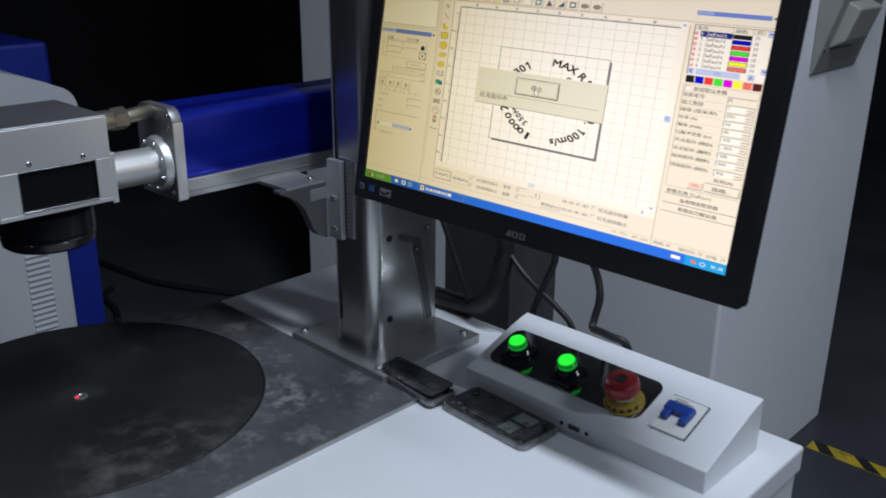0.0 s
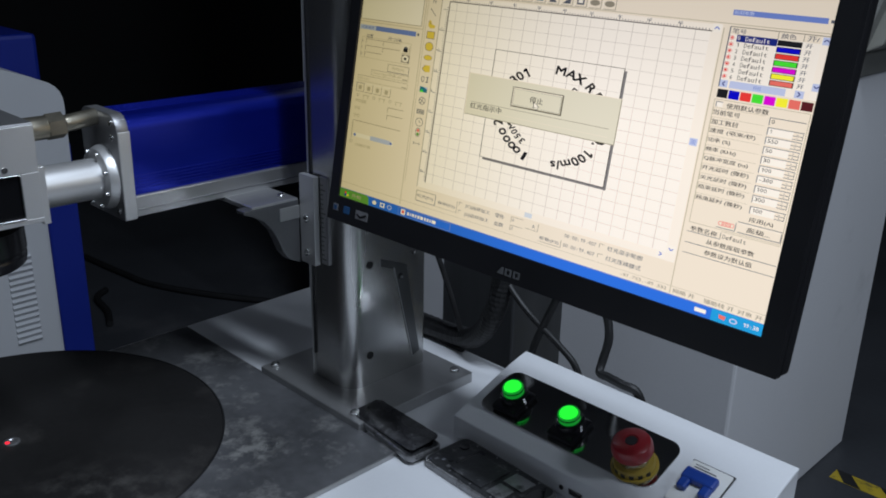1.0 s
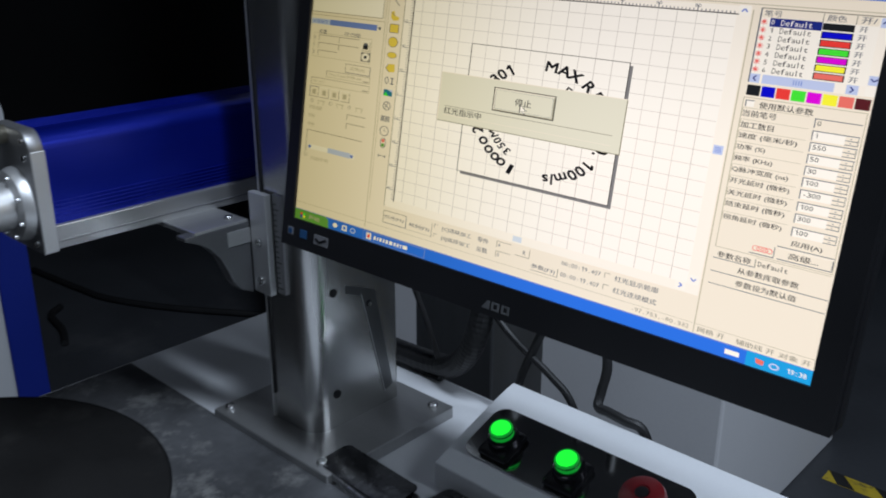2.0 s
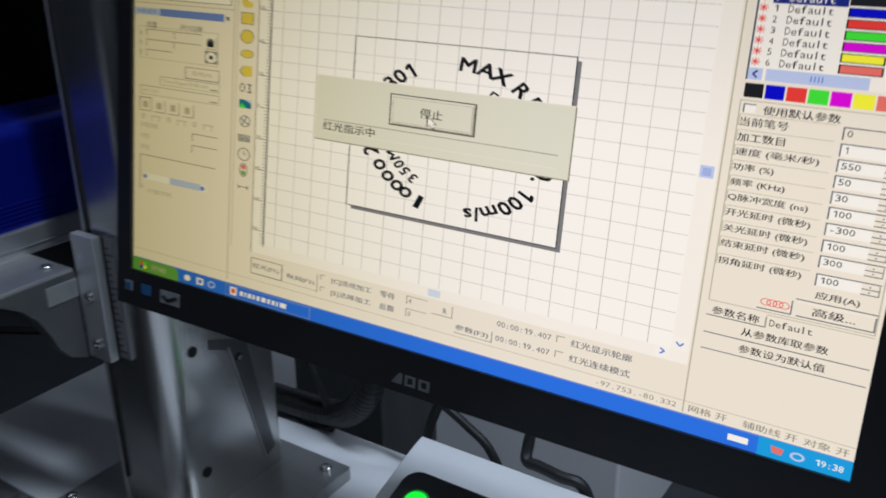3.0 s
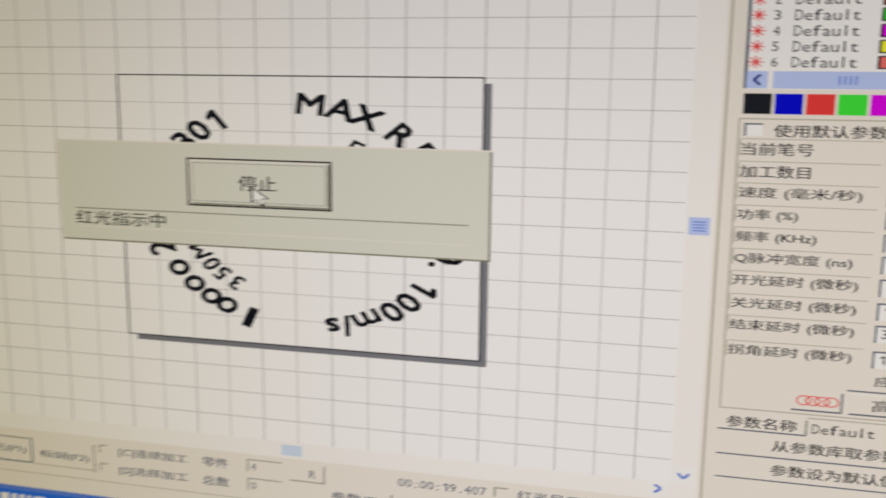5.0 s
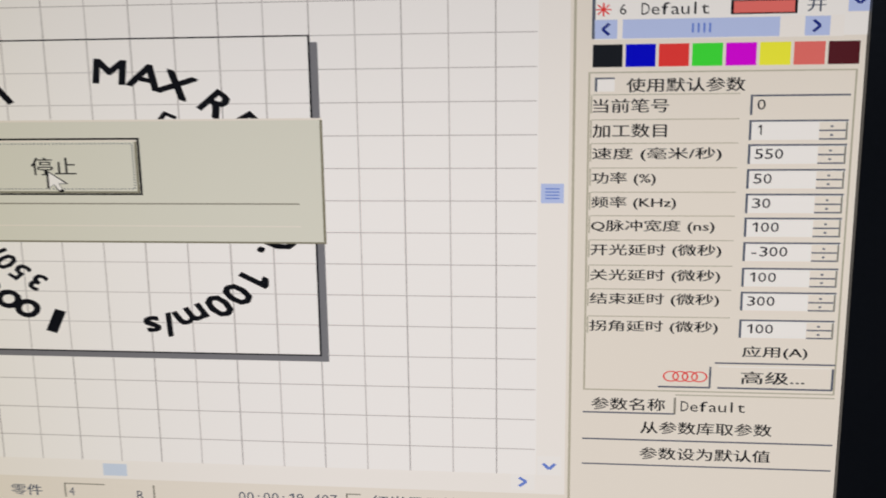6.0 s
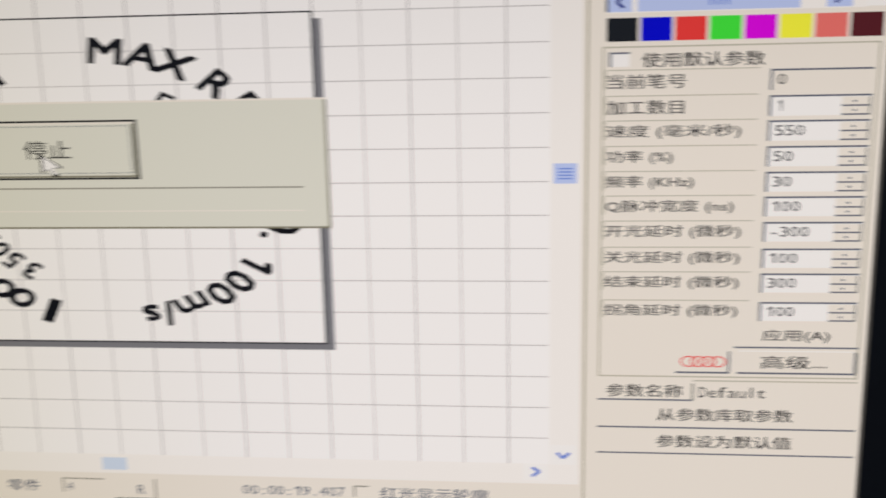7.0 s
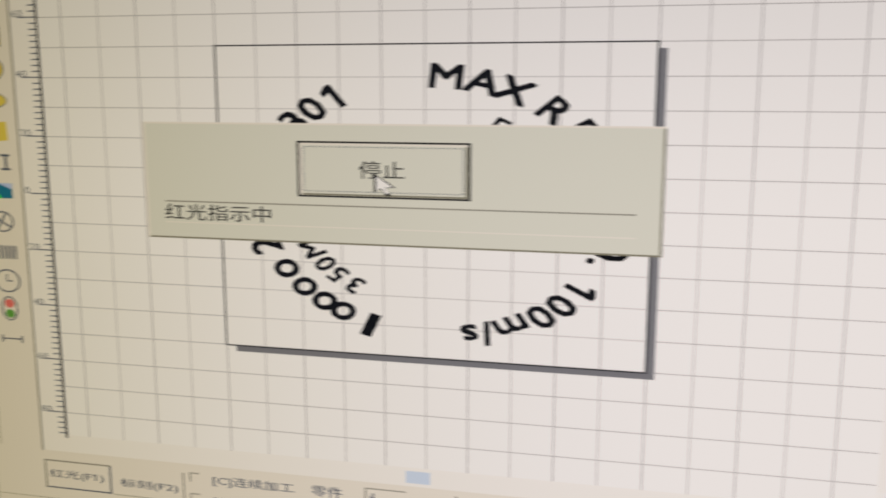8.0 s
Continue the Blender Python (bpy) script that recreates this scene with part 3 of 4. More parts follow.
on_slope("head_symbol", lathe([(0.0055, 0.0306), (0.0052, 0.0312), (0.0025, 0.0312), (0, 0.0309)], 24, at), BLACK, es, smooth=True)
# breaker set into the slope
bk = on_slope("circuit_breaker", prism(rounded(-0.397, -0.359, 0.024, 0.073, 0.0015, 2), 0.003, "z", 0.0002, 0.0004), SWITCHWHITE, cb, "ivory circuit breaker with blue toggles")
on_slope("toggle_bar", box(-0.3955, -0.3645, 0.047, 0.060, 0.003, 0.0105, 0.0022), SWITCHBLUE, bk, "blue toggle bar")
for bx in (-0.394, -0.374):
    on_slope("toggle", box(bx, bx + 0.009, 0.037, 0.049, 0.003, 0.0095, 0.002), SWITCHBLUE, bk, "blue toggle")
on_slope("label_line", box(-0.393, -0.372, 0.0655, 0.0667, 0.0031, 0.0034, 0), MARKGREY, bk)
on_slope("label_line", box(-0.393, -0.380, 0.0685, 0.0694, 0.0031, 0.0034, 0), MARKGREY, bk)
on_slope("cutout_edge", box(-0.398, -0.358, 0.0728, 0.0740, 0.0002, 0.0026, 0), BLACK, bk)
on_slope("cutout_edge", box(-0.3592, -0.3582, 0.024, 0.0735, 0.0002, 0.0024, 0), BLACK, bk)
part("usb_socket", box(-0.480, -0.464, 0.6892, 0.6904, 0.780, 0.787, 0.0006), SCREW, cb, "small metal data socket")
part("socket_slot", box(-0.4785, -0.4655, 0.6888, 0.6894, 0.7815, 0.7855, 0), BLACK, cb)
for jx in (-0.488, -0.456):
    part("socket_hole", rod((jx, 0.6893, 0.7835), (jx, 0.6903, 0.7835), 0.0024), BLACK, cb)


# ---- opened telephones ----
def telephone(name, label, m, glass):
    ob = thing(name, label, "phone", at=m)
    part("phone_frame", prism(rounded(-0.062, 0.062, -0.0295, 0.0295, 0.009), 0.0075, "z", 0, 0.0012), PHONEGREY, ob, smooth=True)
    part("inner_tray", prism(rounded(-0.0595, 0.0595, -0.027, 0.027, 0.007), 0.0008, "z", 0.0073), PHONEDARK, ob)
    part("battery", box(-0.03, 0.012, -0.022, 0.016, 0.0078, 0.0098, 0.0008), PHONEDARK, ob)
    part("shield", box(0.018, 0.036, -0.022, -0.003, 0.0078, 0.0094, 0.0006), PHONEGREY, ob)
    part("shield", box(0.017, 0.041, 0.001, 0.020, 0.0078, 0.0092, 0.0006), PHONEGREY, ob)
    part("camera_bump", rod((-0.048, 0.014, 0.0075), (-0.048, 0.014, 0.0095), 0.005), GLASSBLACK, ob, smooth=True)
    for i in range(6):
        part("chip", box(-0.052 + i * 0.0055, -0.0485 + i * 0.0055, -0.022 + 0.004 * (i % 3), -0.018 + 0.004 * (i % 3), 0.0078, 0.0088, 0.0002), (PHONEGREY, SCREW, BLACK)[i % 3], ob)
    for i in range(9):
        part("board_screw", rod((-0.054 + 0.0135 * i, 0.0245 * (1 if i % 2 else -1), 0.0078), (-0.054 + 0.0135 * i, 0.0245 * (1 if i % 2 else -1), 0.0086), 0.0011, seg=10), SCREW, ob)
    part("ribbon", box(-0.034, -0.026, -0.010, 0.022, 0.0079, 0.0086, 0.0002), BLACKGLOSS, ob, "thin ribbon connector")
    part("torn_edge", prism([(0.044, -0.024), (0.057, -0.022), (0.055, -0.004), (0.058, 0.012), (0.050, 0.024), (0.045, 0.010), (0.047, -0.006)], 0.0012, "z", 0.0079), GLASSBLACK, ob)
    if glass:
        b = prism(rounded(-0.06, 0.058, -0.028, 0.028, 0.008), 0.0012, "z", 0, 0.0003)
        b.transform(pose(-0.004, 0.002, 0.0098, 2, -1.5, 4))
        part("loose_glass", b, SCUFFEDGLASS, ob, "loose dark front glass", smooth=True)
    return ob


telephone("opened_phone", "opened dark phone with bare battery on the table", pose(-0.5475, 0.6575, TZ, 0, 0, -3), False)
telephone("broken_phone", "broken black phone with loose glass beside the column", pose(-0.662, 0.644, TZ + 0.0056, 0, 1.5, -6) @ Matrix.Diagonal((0.82, 0.68, 0.85, 1)), True)

# ---- cables behind the monitor ----
CY = 0.82
for nm, lab, r, pts in (
    ("monitor_cable", "black cable hanging behind the monitor", 0.0037, [(-0.70, 0.80, 0.96), (-0.686, CY, 0.906), (-0.648, CY, 0.871), (-0.599, CY, 0.844), (-0.575, 0.822, 0.824), (-0.565, 0.83, TZ + 0.0045), (-0.60, 0.835, TZ + 0.0045)]),
    ("power_cable", "black power cable hanging behind the monitor", 0.0042, [(-0.595, 0.80, 0.95), (-0.603, CY, 0.905), (-0.618, CY, 0.865), (-0.633, CY, 0.826), (-0.64, CY, TZ + 0.006)]),
    ("signal_cable", "thick black signal cable looped behind the control box", 0.0045, [(-0.555, 0.79, 0.96), (-0.546, CY, 0.906), (-0.537, CY, 0.876), (-0.5385, 0.815, 0.850), (-0.536, 0.808, 0.8395), (-0.524, 0.806, 0.8395), (-0.505, 0.803, 0.8395), (-0.490, 0.806, 0.836), (-0.482, 0.812, 0.81), (-0.478, 0.818, TZ + 0.0045)]),
    ("thin_lead", "thin black lead behind the column", 0.0032, [(-0.79, 0.80, 0.95), (-0.775, CY, 0.88), (-0.758, 0.83, 0.82), (-0.752, 0.835, TZ + 0.0032), (-0.79, 0.835, TZ + 0.0032)]),
):
    tagged(part(nm, pipe(pts, r), RUBBER, smooth=True), lab, "cable", group="cables behind the monitor")
hose = part("corrugated_hose", pipe([(-0.682, 0.80, 0.95), (-0.681, CY, 0.90), (-0.693, CY, 0.847), (-0.721, 0.828, 0.81), (-0.76, 0.838, 0.792), (-0.85, 0.835, 0.789)], 0.0125, 14, 0.018, 18), RUBBER)
tagged(hose, "black corrugated cable hose resting on the table", "hose")
for pts in ([(-3.4, 1.47, 0.012), (-3.1, 1.5, 0.012), (-2.93, 1.53, 0.012), (-2.68, 1.65, 0.012), (-2.3, 1.9, 0.012)], [(-3.0, 1.38, 0.012), (-2.95, 1.325, 0.012), (-2.82, 1.3, 0.012), (-2.72, 1.26, 0.012)]):
    tagged(part("floor_cable", pipe(pts, 0.011), RUBBER, smooth=True), "black cable lying on the dark floor", "cable", group="floor cables")

# ---- monitor ----
U, V = Vector((0.99964, 0.02579, -0.00715)), Vector((0.00269, 0.1688, 0.98565))
NRM = U.cross(V).normalized()
V = NRM.cross(U)
MON = Matrix((U.normalized(), V, NRM)).transposed().to_4x4()
MON.translation = (-0.721, 0.628, 1.019)
mon = thing("monitor", "black flat computer monitor showing marking software", "monitor", at=MON)
PX, PY = 0.42 / 1280, 0.23625 / 1024
L, R, B, T, LIP = -0.0022, 0.4190, 0.0, 0.2365, 0.0022
OL, OR, OB, OT = -0.0146, 0.4342, -0.0238, 0.2525
bez = None
for b in ((OL, L, OB, OT), (R, OR, OB, OT), (L, R, OB, B), (L, R, T, OT)):
    bez = box(b[0], b[1], b[2], b[3], -0.006, LIP, 0, bm=bez)
bmesh.ops.remove_doubles(bez, verts=bez.verts, dist=0.0002)
bezel = part("bezel", bez, BLACK, mon, "matt black bezel")
part("rim", prism(rounded(OL - 0.001, OR + 0.001, OB - 0.001, OT + 0.001, 0.005), 0.012, "z", -0.0168, 0.0012), BLACK, mon, smooth=True)
part("back_shell", prism(rounded(OL + 0.012, OR - 0.012, OB + 0.012, OT - 0.008, 0.02), 0.034, "z", -0.042, 0.010), BLACK, mon, smooth=True)
part("neck", box(0.12, 0.26, 0.03, 0.19, -0.050, -0.038, 0.004), BLACK, mon)
part("wall_mount", box(-0.03, 0.24, 0.06, 0.15, -0.056, -0.049, 0.002), STEELFLAT, mon, "steel mounting plate")

COLOURS = {
    "face": (243, 232, 216), "white": (255, 249, 242), "paper": (252, 244, 234), "shade": (150, 144, 130), "ink": (14, 14, 18), "grid": (188, 181, 176), "gridlo": (208, 201, 195),
    "dim": (190, 182, 160), "bar": (112, 138, 214), "thumb": (192, 204, 240), "faint": (212, 222, 236), "blue": (42, 114, 230), "green": (100, 164, 66), "tray": (24, 160, 228), "sel": (22, 40, 130),
    "black": (26, 28, 32), "pblue": (0, 0, 205), "pred": (238, 62, 56), "pgreen": (66, 230, 58), "pmag": (224, 0, 222), "pyel": (252, 247, 60), "psal": (238, 116, 106), "pmar": (88, 28, 34),
    "dlg": (228, 224, 206), "dlgdark": (140, 134, 112), "gold": (232, 206, 84), "teal": (30, 120, 150), "shadow": (128, 126, 128), "field": (252, 246, 238), "icon": (90, 96, 110),
}
LIT = {k: angle_faded("screen_" + k, c) for k, c in COLOURS.items()}
STEP = 0.00012


class Sheet:
    """Flat shapes of one part of the screen picture, in the picture's own dots."""

    def __init__(self, name):
        self.name, self.bm, self.mats = name, bmesh.new(), []

    def slot(self, c):
        if c not in self.mats:
            self.mats.append(c)
        return self.mats.index(c)

    def poly(self, pts, c, z):
        f = self.bm.faces.new([self.bm.verts.new((u * PX, (1024 - v) * PY, z * STEP)) for u, v in pts])
        f.normal_update()
        if f.normal.z < 0:
            f.normal_flip()
        f.material_index = self.slot(c)

    def rect(self, u0, v0, u1, v1, c, z=2):
        self.poly([(u0, v0), (u1, v0), (u1, v1), (u0, v1)], c, z)

    def outline(self, u0, v0, u1, v1, c, w=1.4, z=3, c2=None):
        c2 = c2 or c
        self.rect(u0, v0, u1, v0 + w, c, z)
        self.rect(u0, v0 + w, u0 + w, v1, c, z)
        self.rect(u1 - w, v0 + w, u1, v1, c2, z)
        self.rect(u0 + w, v1 - w, u1 - w, v1, c2, z)

    def line(self, a, b, c, w=1.4, z=3):
        d = Vector((b[0] - a[0], b[1] - a[1])).normalized() * w / 2
        n = (-d.y, d.x)
        self.poly([(a[0] + n[0], a[1] + n[1]), (b[0] + n[0], b[1] + n[1]), (b[0] - n[0], b[1] - n[1]), (a[0] - n[0], a[1] - n[1])], c, z)

    def oval(self, u, v, ru, rv, c, z=3, n=20):
        self.poly([(u + ru * math.cos(2 * math.pi * i / n), v + rv * math.sin(2 * math.pi * i / n)) for i in range(n)], c, z)

    def ring(self, u, v, ru, rv, c, w=1.6, z=4, n=24):
        for i in range(n):
            a, b = 2 * math.pi * i / n, 2 * math.pi * (i + 1) / n
            self.poly([(u + ru * math.cos(a), v + rv * math.sin(a)), (u + ru * math.cos(b), v + rv * math.sin(b)), (u + (ru - w) * math.cos(b), v + (rv - w) * math.sin(b)), (u + (ru - w) * math.cos(a), v + (rv - w) * math.sin(a))], c, z)

    def shape(self, verts, faces, put, c, z):
        vs = [self.bm.verts.new((u * PX, (1024 - v) * PY, z * STEP)) for u, v in (put(p) for p in verts)]
        k = self.slot(c)
        for f in faces:
            try:
                fc = self.bm.faces.new([vs[i] for i in f])
            except ValueError:
                continue
            fc.normal_update()
            if fc.normal.z < 0:
                fc.normal_flip()
            fc.material_index = k

    def text(self, body, u0, u1, mid, high, c="ink", z=5):
        """A line of writing fitted between u0 and u1, high dots tall."""
        verts, faces = glyphs(body)
        xa, xb = min(p.x for p in verts), max(p.x for p in verts)
        ya, yb = min(p.y for p in verts), max(p.y for p in verts)
        s = high / (yb - ya)
        if body.isascii():
            cell = (u1 - u0) / len(body)
            for i, ch in enumerate(body):
                if ch != " ":
                    gv, gf = glyphs(ch)
                    ga, gb = min(p.x for p in gv), max(p.x for p in gv)
                    sx = s if ch in ".,:-il1t/()" else cell * 0.84 / (gb - ga)
                    sx = min(sx, cell * 0.9 / (gb - ga))
                    self.shape(gv, gf, lambda p: (u0 + (i + 0.5) * cell + (p.x - (ga + gb) / 2) * sx, mid - (p.y - (ya + yb) / 2) * s), c, z)
            return
        for n, du in enumerate((-0.2, 0.2)):
            self.shape(verts, faces, lambda p: (u0 + du + (p.x - xa) * (u1 - u0) / (xb - xa), mid - (p.y - (ya + yb) / 2) * s), c, z + 0.1 * n)

    def arc(self, body, cu, cv, rad, a0, a1, cap, c="ink", z=3, bars=0, fat=0.023, wide=1.06):
        """Writing clockwise round a centre from angle a0 to a1, tops outwards; the first few signs may be plain bars."""
        edge, mids = [0.0], []
        for i in range(len(body)):
            verts, _ = glyphs(body[: i + 1] + ".")
            edge.append(max(p.x for p in verts))
        mids = [(p + q) / 2 for p, q in zip(edge, edge[1:])]
        size = cap / 0.70
        for i, ch in enumerate(body):
            if ch == " ":
                continue
            a = radians(a0 + (a1 - a0) * (mids[i] - mids[0]) / (mids[-1] - mids[0]))
            out, along = (math.cos(a), -math.sin(a)), (math.sin(a), math.cos(a))
            if i < bars:
                if i:
                    verts = [Vector((0.25 + (0.25 - k) * math.cos(radians(30 * j)), 0.25 + (0.27 - k) * math.sin(radians(30 * j)), 0)) for k in (0, 0.09) for j in range(12)]
                    faces = [(j, (j + 1) % 12, 12 + (j + 1) % 12, 12 + j) for j in range(12)]
                else:
                    verts, faces = [Vector((x, y, 0)) for x, y in ((0, 0), (0.2, 0), (0.2, 0.68), (0, 0.68))], [(0, 1, 2, 3)]
            else:
                verts, faces = glyphs(ch)
            xm = (min(p.x for p in verts) + max(p.x for p in verts)) / 2
            for n, (dx, dy) in enumerate(((0, 0), (fat, fat), (-fat, -fat), (fat, -fat), (-fat, fat))):
                self.shape(verts, faces, lambda p: (cu + out[0] * (rad + (p.y + dy - 0.35) * size) + along[0] * (p.x + dx - xm) * size * wide, cv + out[1] * (rad + (p.y + dy - 0.35) * size) + along[1] * (p.x + dx - xm) * size * wide), c, z + 0.1 * n)

    def done(self, label=""):
        me = bpy.data.meshes.new(self.name)
        self.bm.to_mesh(me)
        self.bm.free()
        for k in self.mats:
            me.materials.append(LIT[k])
        ob = new(self.name, me)
        ob.parent = panel
        if label:
            ob["label"] = label
        return ob


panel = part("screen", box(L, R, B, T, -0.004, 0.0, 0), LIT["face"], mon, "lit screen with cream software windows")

s = Sheet("drawing_canvas")
s.rect(291, 193, 1060, 893, "paper", 1)
s.rect(319, 213, 1036, 868, "white", 2)
s.done("white drawing area")
for k in range(-4, 15):
    u = 490 + 36.65 * k
    if 320 < u < 1034:
        s = Sheet("grid_line")
        s.rect(u - 0.55, 214, u + 0.55, 868, "gridlo" if k % 2 else "grid", 3)
        s.done()
for k in range(-3, 14):
    v = 353 + 37.15 * k
    s = Sheet("grid_line")
    s.rect(320, v - 0.5, 1035, v + 0.5, "grid", 3.2)
    s.done()

s = Sheet("ruler")
s.rect(290.5, 193, 292.5, 893, "shade", 3)
s.rect(318, 213, 320.5, 872, "ink", 4)
s.rect(319, 211, 1040, 213.5, "ink", 4)
for k in range(-16, 72):
    v = 352.5 + 7.43 * k
    if 216 < v < 872:
        s.rect(300 if (k % 10) == 5 else 311, v - 0.8, 318, v + 0.8, "icon", 4)
for k in range(-24, 76):
    u = 490 + 7.33 * k
    if 322 < u < 1038:
        s.rect(u - 0.9, 199 if k % 10 == 5 else 206, u + 0.9, 212, "icon", 4)
for v, n in ((313.8, "60"), (388.3, "40"), (462.8, "20"), (537, "0"), (611.8, "-20"), (686, "-40"), (760.8, "-60"), (835, "-80")):
    s.text(n.strip("-"), 294, 306 if n != "0" else 300, v - 3, 9, "icon")
for i in range(9):
    s.text("%d" % abs(-80 + 20 * i) if i != 4 else "0", 526.6 - 146.6 + i * 73.3 - 6, 526.6 - 146.6 + i * 73.3 + 6, 199, 8, "icon")
s.done("scale rulers along the drawing area")

s = Sheet("marking_layout")
s.rect(856, 360, 863, 732.5, "shadow", 4)
s.rect(499, 724.5, 856, 732.5, "shadow", 4)
s.rect(490, 353, 856, 724.5, "white", 3)
for k in range(1, 10):
    s.rect(490 + 36.6 * k - 0.5, 354, 490 + 36.6 * k + 0.5, 723, "gridlo", 3.4)
    s.rect(491, 353 + 37.15 * k - 0.5, 855, 353 + 37.15 * k + 0.5, "gridlo", 3.4)
s.outline(489, 352, 857, 725.5, "ink", 1.7, 5)
CU, CV = 676.5, 543.5
s.arc("MAX", CU, CV, 155, 84.6, 63.2, 27, z=6)
s.arc("RPM", CU, CV, 155, 48.2, 25.0, 27, z=6)
s.arc("5500.", CU, CV, 155, 10.7, -21.7, 28, z=6)
s.arc("100m/s", CU, CV, 154.5, -34.6, -76.6, 27, z=6)
s.arc("Aoamo", CU, CV, 153, -109.7, -148.4, 28, z=6, bars=5)
s.arc("2016062301", CU, CV, 154, -160.9, -237.5, 28, z=6)
s.arc("EN", CU, CV, 113, 59, 48.3, 20, z=6)
s.arc("13266", CU, CV, 113, 33.1, -2.6, 20, z=6)
s.arc("350MM/20MM", CU, CV, 115.5, -124.3, -214, 20, z=6)
s.done("round marking text inside a thin square")

s = Sheet("scroll_bar")
s.rect(1037, 214, 1058, 868, "paper", 3)
s.rect(1062.5, 200, 1064.5, 985, "dim", 3)
s.rect(1038.5, 519, 1056.5, 541, "thumb", 4)
for i in range(4):
    s.rect(1042, 524 + i * 3.6, 1053, 525.4 + i * 3.6, "bar", 5)
for u, v, d in ((1047, 856, 1), (1049, 203, -1)):
    s.rect(u - 10, v - 12, u + 10, v + 12, "field", 4)
    s.line((u - 5, v - 3 * d), (u, v + 4 * d), "bar", 3, 5)
    s.line((u, v + 4 * d), (u + 5, v - 3 * d), "bar", 3, 5)
s.rect(320, 870, 1036, 890, "paper", 3)
s.rect(655, 872, 677, 888, "faint", 4)
s.rect(1015, 868, 1035, 888, "field", 4)
s.line((1022, 872), (1028, 877), "bar", 3, 5)
s.line((1028, 877), (1022, 883), "bar", 3, 5)
s.done()

s = Sheet("toolbar")
s.rect(-6, 186, 1290, 188, "dim", 2)
for i, c in enumerate(("icon", "icon", "dim", "gold", "icon", "dim", "field", "teal", "icon", "icon", "icon", "shade", "shade")):
    u = 330 + i * 38.2
    s.outline(u - 17, 148, u + 17, 184, "field", 1.6, 3, "shade")
    if i in (8, 9):
        s.poly([(u - 11, 178), (u + 11, 178), (u + (11 if i == 9 else -2), 156)], "icon", 4)
    elif i > 10:
        s.oval(u, 167, 13, 9, c, 4)
    else:
        s.rect(u - 10, 156, u + 10, 177, c, 4)
        s.rect(u - 6, 161, u + 6, 172, "field", 5)
for i in range(9):
    s.rect(20 + i * 60, 100, 46 + i * 60, 128, ("icon", "gold", "teal", "dim")[i % 4], 3)
s.rect(-6, 0, 1290, 34, "blue", 3)
s.done("row of small grey tool buttons")

s = Sheet("object_panel")
s.rect(236, 190, 238, 980, "dim", 2)
s.rect(-4, 196, 228, 310, "field", 2)
s.outline(-5, 194, 230, 312, "shade", 2, 3)
s.rect(-4, 320, 236, 322, "dim", 3)
s.rect(-4, 333, 214, 351, "bar", 3)
s.rect(-4, 333, 60, 351, "thumb", 4)
s.text("对象属性", 2, 54, 342, 12, "bar")
s.rect(219, 338, 226, 347, "icon", 4)
s.outline(8, 379, 202, 458, "dim", 1.2, 3)
s.text("位置", 27, 53, 374, 15, "icon")
s.text("尺寸[毫", 112, 165, 374, 15, "icon")
for i, n in enumerate("XYZ"):
    s.text(n, 9, 16, 396 + 24 * i, 10, "icon")
    s.rect(26, 385 + 25 * i, 92, 387 + 25 * i, "shade", 4)
    s.rect(26, 387 + 25 * i, 28, 403 + 25 * i, "shade", 4)
    if i < 2:
        s.rect(95, 385 + 25 * i, 162, 387 + 25 * i, "shade", 4)
        s.rect(95, 387 + 25 * i, 97, 403 + 25 * i, "shade", 4)
s.outline(170, 388, 198, 419, "field", 1.5, 3, "shade")
s.oval(184, 401, 8, 8, "icon", 4)
s.rect(176, 401, 192, 413, "black", 5)
s.outline(172, 423, 201, 452, "icon", 2, 4)
s.rect(177, 428, 196, 447, "field", 4)
s.rect(182, 433, 191, 442, "black", 5)
for a, b in ((174, 425), (194, 425), (174, 445), (194, 445)):
    s.rect(a, b, a + 5, b + 5, "shade", 5)
s.outline(124, 467, 206, 496, "shade", 1.8, 3, "icon")
s.text("应用(A)", 142, 188, 481, 13, "dim")
s.outline(62, 499, 208, 521, "shade", 1.5, 3, "dim")
s.text("TrueType字体-69", 70, 180, 510, 12, "dim")
s.outline(11, 527, 208, 550, "shade", 1.5, 3, "dim")
s.text("Arial", 18, 60, 538, 11, "dim")
for a in (186, 186):
    s.rect(a, 514, a + 18, 517, "shade", 4)
    s.rect(a, 543, a + 18, 546, "shade", 4)
for i in range(4):
    s.outline(9 + i * 35.4, 557, 41 + i * 35.4, 592, "icon" if i == 0 else "field", 1.8, 3, "shade")
    s.rect(19 + i * 35.4, 567, 31 + i * 35.4, 583, "dim", 4)
for i in range(3):
    s.ring(20 + i * 65, 606, 5, 6, "shade", 1.4)
    s.rect(40 + i * 65, 602, 66 + i * 65, 604, "dim", 4)
    s.rect(42 + i * 65, 604, 44 + i * 65, 616, "dim", 4)
    s.rect(60 + i * 65, 604, 62 + i * 65, 616, "dim", 4)
for i in range(3):
    s.text("字符高度"[: 4 - (i > 0) * 2], 12, 12 + (46 if i == 0 else 24), 628 + 29 * i, 13, "dim")
for i in range(2):
    s.rect(144, 629 + 29 * i, 206, 631 + 29 * i, "shade", 4)
    s.rect(144, 631 + 29 * i, 146, 648 + 29 * i, "shade", 4)
s.rect(11, 706, 202, 708, "shade", 4)
s.rect(11, 708, 13, 782, "shade", 4)
s.rect(20, 755, 180, 771, "field", 3)
s.rect(90, 754, 168, 771, "thumb", 4)
s.oval(26, 763, 5, 6, "bar", 5)
